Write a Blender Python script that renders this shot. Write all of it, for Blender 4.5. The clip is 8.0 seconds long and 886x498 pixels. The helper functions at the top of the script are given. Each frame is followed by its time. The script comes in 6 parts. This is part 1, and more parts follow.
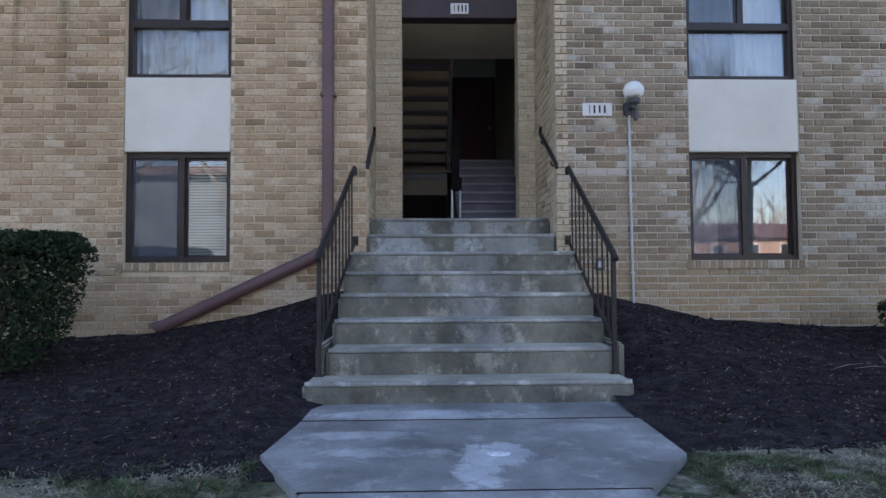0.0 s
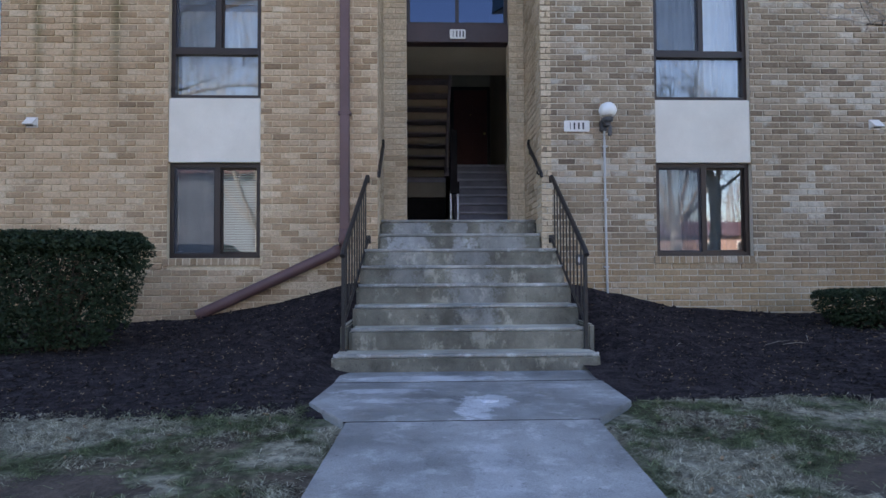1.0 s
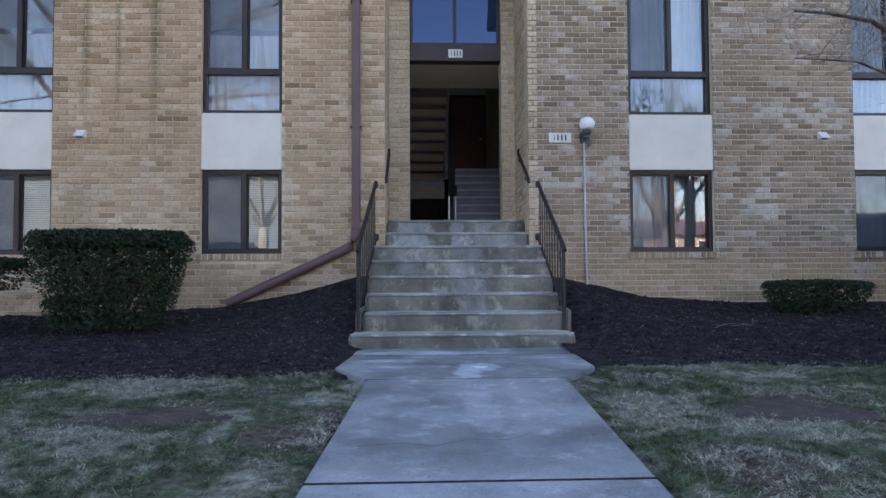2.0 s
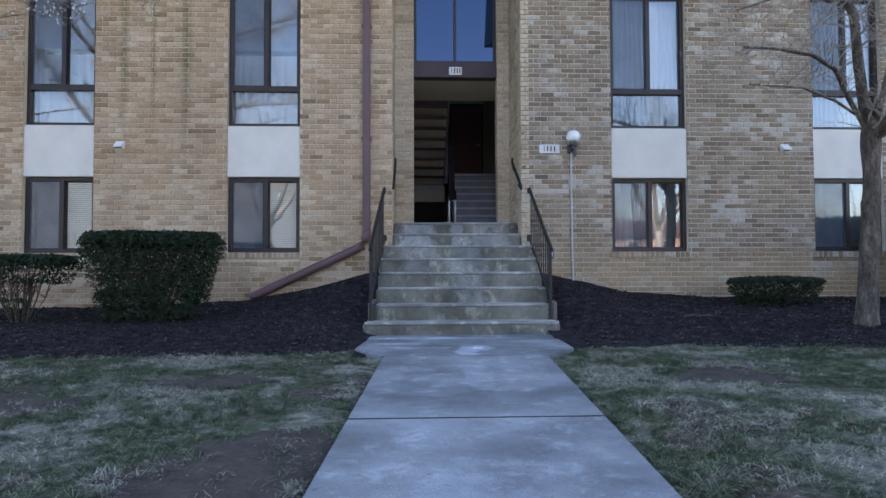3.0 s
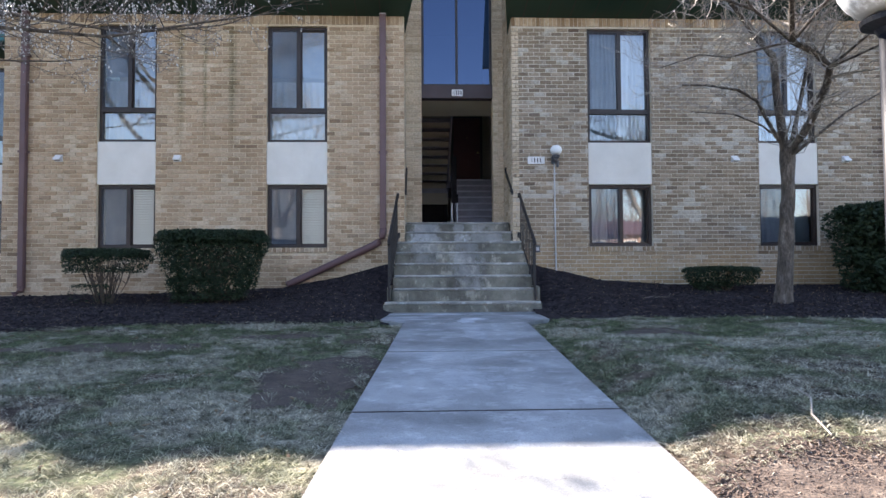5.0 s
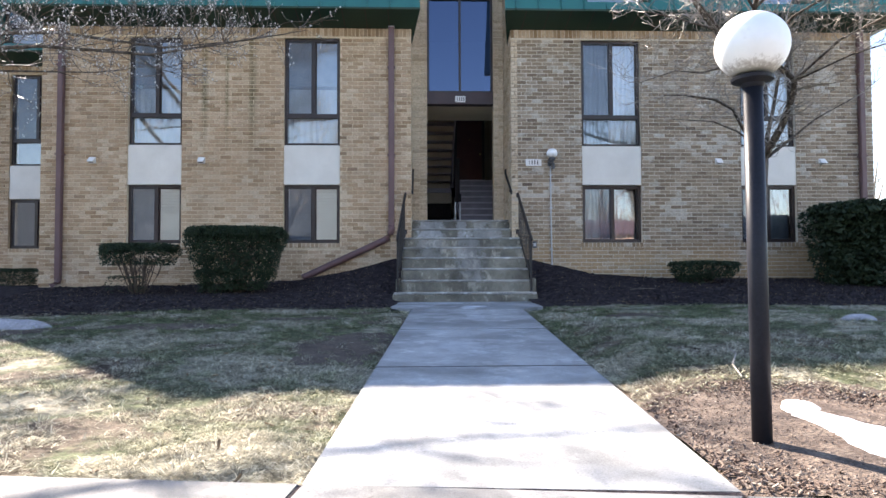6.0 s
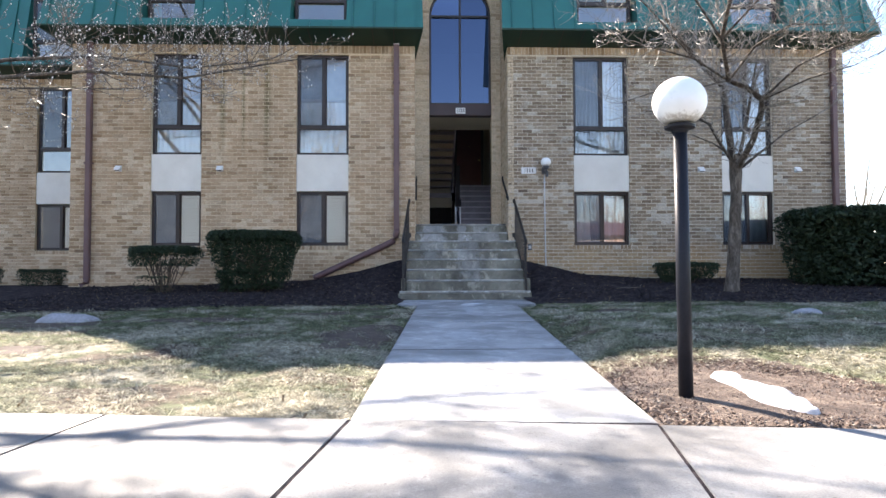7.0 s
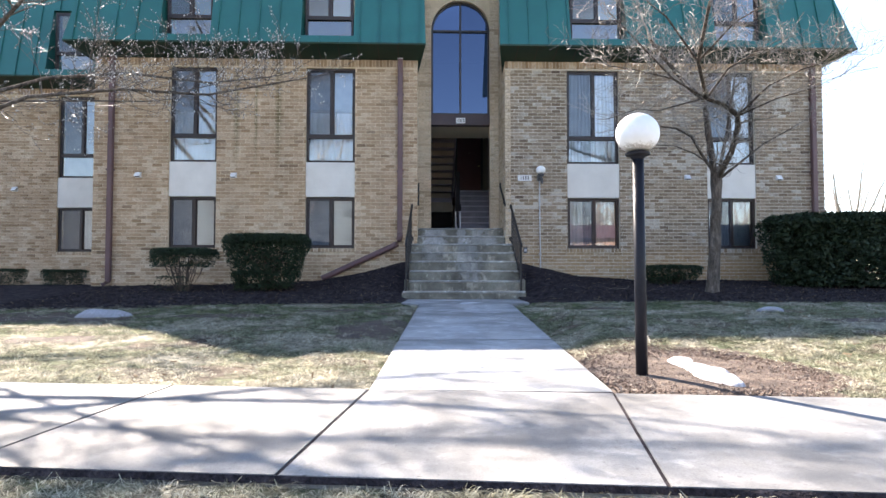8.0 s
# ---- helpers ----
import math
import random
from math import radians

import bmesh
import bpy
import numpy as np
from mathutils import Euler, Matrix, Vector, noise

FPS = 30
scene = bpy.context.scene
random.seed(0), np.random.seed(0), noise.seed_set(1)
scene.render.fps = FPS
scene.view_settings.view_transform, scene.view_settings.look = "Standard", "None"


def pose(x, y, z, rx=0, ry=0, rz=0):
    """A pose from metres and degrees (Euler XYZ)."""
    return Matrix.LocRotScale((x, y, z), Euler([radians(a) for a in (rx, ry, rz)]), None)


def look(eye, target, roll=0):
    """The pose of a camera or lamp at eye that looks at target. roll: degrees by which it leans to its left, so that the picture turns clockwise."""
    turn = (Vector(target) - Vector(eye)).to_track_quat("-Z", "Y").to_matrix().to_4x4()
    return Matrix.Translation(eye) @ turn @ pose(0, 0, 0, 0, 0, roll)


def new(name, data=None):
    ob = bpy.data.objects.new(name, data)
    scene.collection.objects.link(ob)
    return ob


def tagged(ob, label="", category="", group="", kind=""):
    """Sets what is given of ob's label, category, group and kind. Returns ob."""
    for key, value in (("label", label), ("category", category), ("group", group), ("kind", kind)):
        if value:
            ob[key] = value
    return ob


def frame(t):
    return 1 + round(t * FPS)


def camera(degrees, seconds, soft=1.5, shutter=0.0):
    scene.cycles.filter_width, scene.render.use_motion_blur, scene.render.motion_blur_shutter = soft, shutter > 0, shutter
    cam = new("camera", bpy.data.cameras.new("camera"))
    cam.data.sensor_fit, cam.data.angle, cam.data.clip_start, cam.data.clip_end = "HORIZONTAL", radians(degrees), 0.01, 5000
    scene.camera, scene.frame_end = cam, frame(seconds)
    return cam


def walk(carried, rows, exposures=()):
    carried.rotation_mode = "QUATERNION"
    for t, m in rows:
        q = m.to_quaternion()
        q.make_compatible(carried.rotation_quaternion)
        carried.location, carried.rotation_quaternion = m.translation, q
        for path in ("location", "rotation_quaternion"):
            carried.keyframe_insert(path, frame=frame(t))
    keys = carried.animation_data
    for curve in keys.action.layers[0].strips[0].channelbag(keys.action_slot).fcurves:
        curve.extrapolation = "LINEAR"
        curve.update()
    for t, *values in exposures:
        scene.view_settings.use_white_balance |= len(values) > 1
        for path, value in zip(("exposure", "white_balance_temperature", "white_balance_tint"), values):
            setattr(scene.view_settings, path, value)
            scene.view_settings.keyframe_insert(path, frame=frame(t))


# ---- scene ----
cam = camera(69.9, 8.0)
PATH = [
    (0, (-0.735, -6.052, 0.893), (-0.68, -4.055, 0.976), -0.3),
    (0.5, (-0.788, -6.551, 0.875), (-0.727, -4.554, 0.949), -0.4),
    (1, (-0.816, -7.022, 0.853), (-0.748, -5.024, 0.928), -0.3),
    (1.5, (-0.833, -7.511, 0.816), (-0.762, -5.514, 0.889), -0.3),
    (3, (-0.943, -8.908, 0.753), (-0.863, -6.911, 0.824), -0.2),
    (3.5, (-0.97, -9.361, 0.728), (-0.89, -7.364, 0.801), -0.1),
    (4, (-0.994, -9.801, 0.718), (-0.914, -7.804, 0.789), -0.1),
    (4.5, (-1.033, -10.24, 0.68), (-0.954, -8.243, 0.752), -0.2),
    (5.8, (-1.083, -11.28, 0.52), (-1.017, -9.282, 0.591), -0.3),
    (6, (-1.1, -11.466, 0.514), (-1.035, -9.468, 0.584), -0.2),
    (6.5, (-1.13, -11.87, 0.51), (-1.065, -9.872, 0.582), -0.1),
    (7, (-1.162, -12.321, 0.501), (-1.096, -10.324, 0.575), -0.2),
    (7.5, (-1.176, -12.704, 0.504), (-1.11, -10.706, 0.582), -0.0),
    (8, (-1.186, -13.065, 0.489), (-1.122, -11.068, 0.569), -0.0),
]
walk(cam, [(t, look(eye, target, roll)) for t, eye, target, roll in PATH],
     [(0, 2.2, 6900, 19), (1.5, 2.3, 6900, 20), (3.0, 2.37, 6700, 18), (4.5, 2.37, 6700, 18), (6.0, 2.40, 7000, 17), (8, 2.43, 7000, 17)])

# ---- light ----
SUN_AZ = (0.562, -0.827)      # horizontal way of the sunlight
SUN_EL = radians(38.3)
world = bpy.data.worlds.new("sky")
scene.world = world
world.use_nodes = True
wn = world.node_tree
sky = wn.nodes.new("ShaderNodeTexSky")
sky.sky_type = "NISHITA"
sky.sun_disc = False
sky.sun_elevation = SUN_EL
sky.sun_rotation = math.atan2(-SUN_AZ[0], -SUN_AZ[1])
sky.air_density, sky.dust_density, sky.ozone_density = 1.0, 0.25, 1.8
wn.links.new(sky.outputs[0], wn.nodes["Background"].inputs[0])
wn.nodes["Background"].inputs[1].default_value = 0.10
sun = new("sun", bpy.data.lights.new("sun", "SUN"))
sun.data.energy, sun.data.angle, sun.data.color = 5.0, radians(0.55), (1.0, 0.95, 0.86)
ch = math.cos(SUN_EL)
sun.matrix_world = look((-20, 25, 30), (-20 + SUN_AZ[0] * ch, 25 + SUN_AZ[1] * ch, 30 - math.sin(SUN_EL)))

# ---- materials ----


def ramp(nt, fac, stops):
    n = nt.nodes.new("ShaderNodeValToRGB")
    el = n.color_ramp.elements
    while len(el) > 1:
        el.remove(el[-1])
    for i, (p, c) in enumerate(stops):
        e = el[0] if i == 0 else el.new(p)
        e.position, e.color = p, (*c, 1)
    nt.links.new(fac, n.inputs[0])
    return n.outputs[0]


def noise_tex(nt, scale, detail=4.0, rough=0.55, stretch=None):
    tc = nt.nodes.new("ShaderNodeNewGeometry")
    out = tc.outputs["Position"]
    if stretch:
        mp = nt.nodes.new("ShaderNodeMapping")
        mp.inputs["Scale"].default_value = stretch
        nt.links.new(out, mp.inputs[0])
        out = mp.outputs[0]
    n = nt.nodes.new("ShaderNodeTexNoise")
    n.inputs["Scale"].default_value, n.inputs["Detail"].default_value, n.inputs["Roughness"].default_value = scale, detail, rough
    nt.links.new(out, n.inputs["Vector"])
    return n.outputs[0]


def mixc(nt, fac, a, b, mode="MIX"):
    n = nt.nodes.new("ShaderNodeMix")
    n.data_type, n.blend_type = "RGBA", mode
    for sock, v in ((n.inputs[0], fac), (n.inputs[6], a), (n.inputs[7], b)):
        if isinstance(v, (int, float)):
            sock.default_value = v
        elif isinstance(v, tuple):
            sock.default_value = (*v, 1)
        else:
            nt.links.new(v, sock)
    return n.outputs[2]


def calc(nt, op, a, b=0.0):
    n = nt.nodes.new("ShaderNodeMath")
    n.operation = op
    for sock, v in ((n.inputs[0], a), (n.inputs[1], b)):
        if isinstance(v, (int, float)):
            sock.default_value = v
        else:
            nt.links.new(v, sock)
    return n.outputs[0]


def bump(nt, bsdf, height, strength, dist):
    b = nt.nodes.new("ShaderNodeBump")
    b.inputs["Strength"].default_value, b.inputs["Distance"].default_value = strength, dist
    nt.links.new(height, b.inputs["Height"])
    nt.links.new(b.outputs[0], bsdf.inputs["Normal"])


def base(name, rough=0.8, metal=0.0, spec=0.4):
    m = bpy.data.materials.new(name)
    m.use_nodes = True
    p = m.node_tree.nodes["Principled BSDF"]
    p.inputs["Roughness"].default_value, p.inputs["Metallic"].default_value = rough, metal
    p.inputs["Specular IOR Level"].default_value = spec
    return m, m.node_tree, p


def surface(name, stops, scale=3.0, fine=60.0, rough=0.8, metal=0.0, spec=0.4, rel=0.3, dist=0.004, stretch=None, grain=0.35):
    """A two-scale mottled surface: broad stains by a ramp, fine grain over it, and a fine relief."""
    m, nt, p = base(name, rough, metal, spec)
    col = ramp(nt, noise_tex(nt, scale, 5, 0.6, stretch), stops)
    f = noise_tex(nt, fine, 3, 0.6, stretch)
    g = ramp(nt, f, [(0.3, (1 - grain,) * 3), (0.7, (1 + grain * 0.4,) * 3)])
    nt.links.new(mixc(nt, 1.0, col, g, "MULTIPLY"), p.inputs["Base Color"])
    bump(nt, p, f, rel, dist)
    return m


def brick_material(name, stops, pale, pale_at, by_object, low=None, streaks=False):
    """Fired brick: each piece its own tone, some limewashed in drifts, with a sanded face."""
    m, nt, p = base(name, 0.9, 0.0, 0.25)
    src = nt.nodes.new("ShaderNodeObjectInfo").outputs["Random"] if by_object else nt.nodes.new("ShaderNodeNewGeometry").outputs["Random Per Island"]
    col = ramp(nt, src, stops)
    drift = noise_tex(nt, 1.3, 3, 0.6)
    rnd2 = calc(nt, "FRACT", calc(nt, "MULTIPLY", src, 17.31))
    sel = calc(nt, "ADD", calc(nt, "MULTIPLY", drift, 1.2), calc(nt, "MULTIPLY", rnd2, 0.55))
    face = noise_tex(nt, 22, 4, 0.65)
    sel = calc(nt, "ADD", sel, calc(nt, "MULTIPLY", face, 0.25))
    sel = calc(nt, "MULTIPLY", sel, 0.6)
    amount = ramp(nt, sel, [(pale_at, (0, 0, 0)), (pale_at + 0.07, (0.85, 0.85, 0.85))])
    col = mixc(nt, amount, col, pale)
    if low:
        sep = nt.nodes.new("ShaderNodeSeparateXYZ")
        nt.links.new(nt.nodes.new("ShaderNodeNewGeometry").outputs["Position"], sep.inputs[0])
        h = calc(nt, "ADD", calc(nt, "MULTIPLY", sep.outputs[2], 0.5), calc(nt, "MULTIPLY", drift, 0.5))
        col = mixc(nt, ramp(nt, h, [(0.55, (0.75,) * 3), (0.85, (0, 0, 0))]), col, low)
    if streaks:
        sep = nt.nodes.new("ShaderNodeSeparateXYZ")
        nt.links.new(nt.nodes.new("ShaderNodeNewGeometry").outputs["Position"], sep.inputs[0])
        wob = noise_tex(nt, 3.0, 4, 0.7)
        for sx, sw in ((-4.17, 0.09), (-5.02, 0.07), (-4.62, 0.05)):
            off = calc(nt, "ABSOLUTE", calc(nt, "ADD", sep.outputs[0], calc(nt, "ADD", -sx, calc(nt, "MULTIPLY", calc(nt, "SUBTRACT", wob, 0.5), 0.12))))
            near = calc(nt, "SUBTRACT", 1.0, calc(nt, "DIVIDE", off, sw))
            high = ramp(nt, calc(nt, "DIVIDE", sep.outputs[2], 6.0), [(0.42, (0, 0, 0)), (0.60, (1, 1, 1)), (0.80, (0.7,) * 3)])
            f = calc(nt, "MULTIPLY", calc(nt, "MAXIMUM", near, 0.0), high)
            col = mixc(nt, calc(nt, "MULTIPLY", f, 0.75), col, (0.105, 0.10, 0.04))
    g = ramp(nt, noise_tex(nt, 160, 3, 0.7), [(0.3, (0.66,) * 3), (0.7, (1.16,) * 3)])
    col = mixc(nt, 1.0, col, g, "MULTIPLY")
    col = mixc(nt, 1.0, col, ramp(nt, noise_tex(nt, 30, 4, 0.7), [(0.3, (0.74,) * 3), (0.7, (1.2,) * 3)]), "MULTIPLY")
    s = ramp(nt, noise_tex(nt, 0.8, 4, 0.6, (2.0, 2.0, 0.35)), [(0.35, (0.84,) * 3), (0.7, (1.06,) * 3)])
    nt.links.new(mixc(nt, 1.0, col, s, "MULTIPLY"), p.inputs["Base Color"])
    bump(nt, p, face, 0.8, 0.010)
    return m


TAN = [(0.0, (0.35, 0.235, 0.142)), (0.2, (0.455, 0.318, 0.203)), (0.6, (0.525, 0.378, 0.252)), (0.9, (0.61, 0.465, 0.325)), (1.0, (0.27, 0.18, 0.114))]
GREY = [(0.0, (0.23, 0.168, 0.118)), (0.3, (0.31, 0.235, 0.164)), (0.65, (0.375, 0.292, 0.211)), (0.9, (0.44, 0.352, 0.263)), (1.0, (0.17, 0.123, 0.09))]
# Recess bricks: yellower, and lifted further for light bounced into the recess.
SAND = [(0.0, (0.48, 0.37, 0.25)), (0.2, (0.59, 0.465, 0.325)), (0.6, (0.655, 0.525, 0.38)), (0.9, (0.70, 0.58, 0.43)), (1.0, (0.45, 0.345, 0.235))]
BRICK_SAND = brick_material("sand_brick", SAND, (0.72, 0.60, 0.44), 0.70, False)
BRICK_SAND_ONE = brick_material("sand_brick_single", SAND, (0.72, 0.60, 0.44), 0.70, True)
BRICK_TAN = brick_material("tan_brick", TAN, (0.70, 0.57, 0.42), 0.72, False, None, True)
BRICK_TAN_ONE = brick_material("tan_brick_single", TAN, (0.70, 0.57, 0.42), 0.72, True, None, True)
BRICK_GREY = brick_material("grey_brick", GREY, (0.60, 0.55, 0.475), 0.71, False, (0.52, 0.35, 0.19))
BRICK_GREY_ONE = brick_material("grey_brick_single", GREY, (0.60, 0.55, 0.475), 0.71, True, (0.52, 0.35, 0.19))
MORTAR_TAN = surface("tan_mortar", [(0.3, (0.60, 0.475, 0.32)), (0.7, (0.74, 0.61, 0.44))], 4, 120, 0.95)
MORTAR_GREY = surface("grey_mortar", [(0.3, (0.56, 0.49, 0.39)), (0.7, (0.70, 0.62, 0.51))], 4, 120, 0.95)
BACK_BRICK = surface("far_red_brick", [(0.3, (0.42, 0.26, 0.20)), (0.7, (0.50, 0.33, 0.26))], 2, 15, 0.9)
BARK = surface("bark", [(0.3, (0.045, 0.036, 0.029)), (0.5, (0.115, 0.093, 0.076)), (0.7, (0.22, 0.185, 0.155))], 14, 60, 0.95, rel=1.0, dist=0.025, stretch=(1, 1, 0.35), grain=0.5)
TWIG = surface("pale_twig", [(0.3, (0.21, 0.18, 0.15)), (0.7, (0.37, 0.33, 0.285))], 6, 60, 0.62, spec=0.4)
TWIG_DARK = surface("brown_twig", [(0.3, (0.10, 0.08, 0.066)), (0.7, (0.21, 0.18, 0.155))], 6, 60, 0.5, spec=0.5)
# Near white: glints of sun on the buds are put into this colour.
BUD = surface("glint_bud", [(0.3, (0.50, 0.48, 0.44)), (0.7, (0.72, 0.70, 0.65))], 6, 60, 0.4)
LEAF = surface("dark_evergreen_leaf", [(0.25, (0.008, 0.019, 0.009)), (0.5, (0.020, 0.038, 0.018)), (0.8, (0.052, 0.068, 0.032))], 14, 90, 0.6, spec=0.25)
STEM = surface("shrub_stem", [(0.3, (0.05, 0.036, 0.027)), (0.7, (0.12, 0.09, 0.07))], 9, 80, 0.9)
PAINT_BROWN = surface("brown_paint", [(0.3, (0.115, 0.062, 0.062)), (0.7, (0.155, 0.088, 0.088))], 3, 80, 0.45, rel=0.1, grain=0.15)
FRAME_BROWN = surface("bronze_frame", [(0.3, (0.022, 0.014, 0.012)), (0.7, (0.040, 0.026, 0.022))], 3, 80, 0.4, rel=0.1, grain=0.15)
IRON = surface("black_iron", [(0.3, (0.012, 0.011, 0.012)), (0.7, (0.035, 0.030, 0.028))], 8, 100, 0.5, rel=0.3, grain=0.3)
LAMP_BLACK = surface("black_lamp_paint", [(0.3, (0.012, 0.013, 0.018)), (0.7, (0.022, 0.023, 0.030))], 4, 90, 0.42, spec=0.14, rel=0.08, grain=0.2)
STUCCO = surface("white_stucco", [(0.3, (0.66, 0.63, 0.57)), (0.7, (0.76, 0.73, 0.67))], 2.5, 150, 0.9, rel=0.4, grain=0.1)
WHITE = surface("white_enamel", [(0.3, (0.70, 0.69, 0.66)), (0.7, (0.80, 0.79, 0.77))], 5, 90, 0.5, rel=0.1, grain=0.08)
DARK_INK = surface("dark_ink", [(0.3, (0.02, 0.02, 0.025)), (0.7, (0.03, 0.03, 0.035))], 5, 90, 0.6, grain=0.1)
ZINC = surface("grey_zinc", [(0.3, (0.42, 0.43, 0.45)), (0.7, (0.55, 0.56, 0.58))], 5, 90, 0.45, 0.4, grain=0.12)
LAMP_GREY = surface("grey_cast_metal", [(0.3, (0.06, 0.065, 0.075)), (0.7, (0.10, 0.105, 0.12))], 8, 90, 0.5)
INNER_WALL = surface("stairwell_paint", [(0.3, (0.42, 0.38, 0.31)), (0.7, (0.50, 0.46, 0.38))], 2, 60, 0.8, grain=0.1)
SOFFIT_PAINT = surface("cream_soffit", [(0.3, (0.58, 0.51, 0.39)), (0.7, (0.66, 0.59, 0.46))], 2, 60, 0.8, grain=0.08)
NOSE_GREY = surface("pale_stair_paint", [(0.3, (0.30, 0.28, 0.31)), (0.7, (0.42, 0.40, 0.43))], 6, 70, 0.55, grain=0.2)
# Cream paint darkened: the dimness deep in the stairwell is in the colour.
CREAM_DIM = surface("dimmed_cream_paint", [(0.3, (0.23, 0.192, 0.145)), (0.7, (0.29, 0.248, 0.19))], 2, 60, 0.8, grain=0.15)
TREAD_GREY = surface("grey_stair_paint", [(0.3, (0.17, 0.15, 0.175)), (0.7, (0.25, 0.225, 0.255))], 4, 70, 0.6, grain=0.2)
DOOR_RED = surface("maroon_door_paint", [(0.3, (0.11, 0.030, 0.028)), (0.7, (0.15, 0.044, 0.040))], 3, 60, 0.5, grain=0.1)
BRASS = surface("brass", [(0.3, (0.5, 0.36, 0.14)), (0.7, (0.6, 0.44, 0.2))], 5, 60, 0.3, 0.9)
ROOM = surface("room_plaster", [(0.3, (0.42, 0.40, 0.37)), (0.7, (0.5, 0.48, 0.44))], 1, 40, 0.9, grain=0.06)
CURTAIN = surface("sheer_curtain", [(0.3, (0.72, 0.71, 0.69)), (0.7, (0.82, 0.81, 0.79))], 6, 150, 0.95, grain=0.1)
CURTAIN_DIM = surface("grey_blind", [(0.3, (0.26, 0.29, 0.32)), (0.7, (0.32, 0.35, 0.38))], 6, 150, 0.95, grain=0.1)
BLIND = surface("pale_blind", [(0.3, (0.74, 0.80, 0.75)), (0.7, (0.80, 0.86, 0.81))], 6, 150, 0.9, grain=0.08)
PALE_STONE = surface("pale_stone", [(0.3, (0.46, 0.45, 0.45)), (0.7, (0.62, 0.61, 0.61))], 7, 60, 0.8, rel=0.5, dist=0.01, grain=0.15)
STONE = surface("grey_stone", [(0.3, (0.24, 0.24, 0.26)), (0.7, (0.36, 0.36, 0.38))], 5, 50, 0.9, rel=0.6, dist=0.01)
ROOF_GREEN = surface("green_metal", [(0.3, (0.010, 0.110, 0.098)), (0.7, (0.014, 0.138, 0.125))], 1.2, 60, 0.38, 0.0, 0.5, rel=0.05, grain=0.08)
# Darker than the roof green: the eave's shade is partly in this colour.
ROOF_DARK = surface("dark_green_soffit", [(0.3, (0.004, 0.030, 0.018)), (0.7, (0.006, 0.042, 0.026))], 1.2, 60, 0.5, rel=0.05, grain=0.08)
CHIP_DARK = surface("dark_mulch_chip", [(0.3, (0.014, 0.012, 0.0135)), (0.55, (0.036, 0.030, 0.033)), (0.72, (0.092, 0.075, 0.072))], 23, 90, 1.0, spec=0.1)
CHIP_RED = surface("red_mulch_chip", [(0.3, (0.085, 0.055, 0.043)), (0.52, (0.17, 0.12, 0.092)), (0.70, (0.38, 0.325, 0.265))], 23, 90, 0.95)
DEAD_LEAF = surface("dead_leaf", [(0.3, (0.14, 0.085, 0.045)), (0.7, (0.34, 0.25, 0.16))], 9, 60, 0.9)
MULCH = surface("dark_mulch", [(0.3, (0.022, 0.0187, 0.0212)), (0.5, (0.045, 0.037, 0.0408)), (0.68, (0.082, 0.067, 0.068)), (0.8, (0.12, 0.10, 0.095))], 9, 55, 1.0, spec=0.08, rel=1.0, dist=0.03, grain=0.6)
MULCH_RED = surface("red_mulch", [(0.3, (0.060, 0.043, 0.034)), (0.5, (0.115, 0.083, 0.064)), (0.7, (0.20, 0.155, 0.12))], 8, 60, 0.95, rel=1.0, dist=0.02, grain=0.5)
HEADER = surface("dark_header_paint", [(0.3, (0.045, 0.026, 0.027)), (0.7, (0.065, 0.038, 0.040))], 3, 80, 0.5, rel=0.1, grain=0.15)
SALT = surface("white_salt", [(0.3, (0.62, 0.64, 0.68)), (0.7, (0.78, 0.79, 0.82))], 20, 90, 0.8, rel=0.5, dist=0.004)
FAR_PANE = surface("far_pane", [(0.3, (0.09, 0.10, 0.115)), (0.7, (0.12, 0.13, 0.145))], 1, 20, 0.5)
GREY_SIDING = surface("grey_far_siding", [(0.3, (0.14, 0.16, 0.18)), (0.7, (0.19, 0.21, 0.23))], 1, 20, 0.9)
EARTH = surface("earth", [(0.3, (0.052, 0.037, 0.029)), (0.7, (0.115, 0.086, 0.066))], 6, 40, 0.95, rel=0.8, dist=0.02)
ASPHALT = surface("asphalt", [(0.3, (0.045, 0.045, 0.048)), (0.7, (0.065, 0.065, 0.068))], 2, 80, 0.9)
CAR_PAINT = surface("car_paint", [(0.3, (0.10, 0.11, 0.13)), (0.7, (0.12, 0.13, 0.15))], 1, 60, 0.25, grain=0.03)


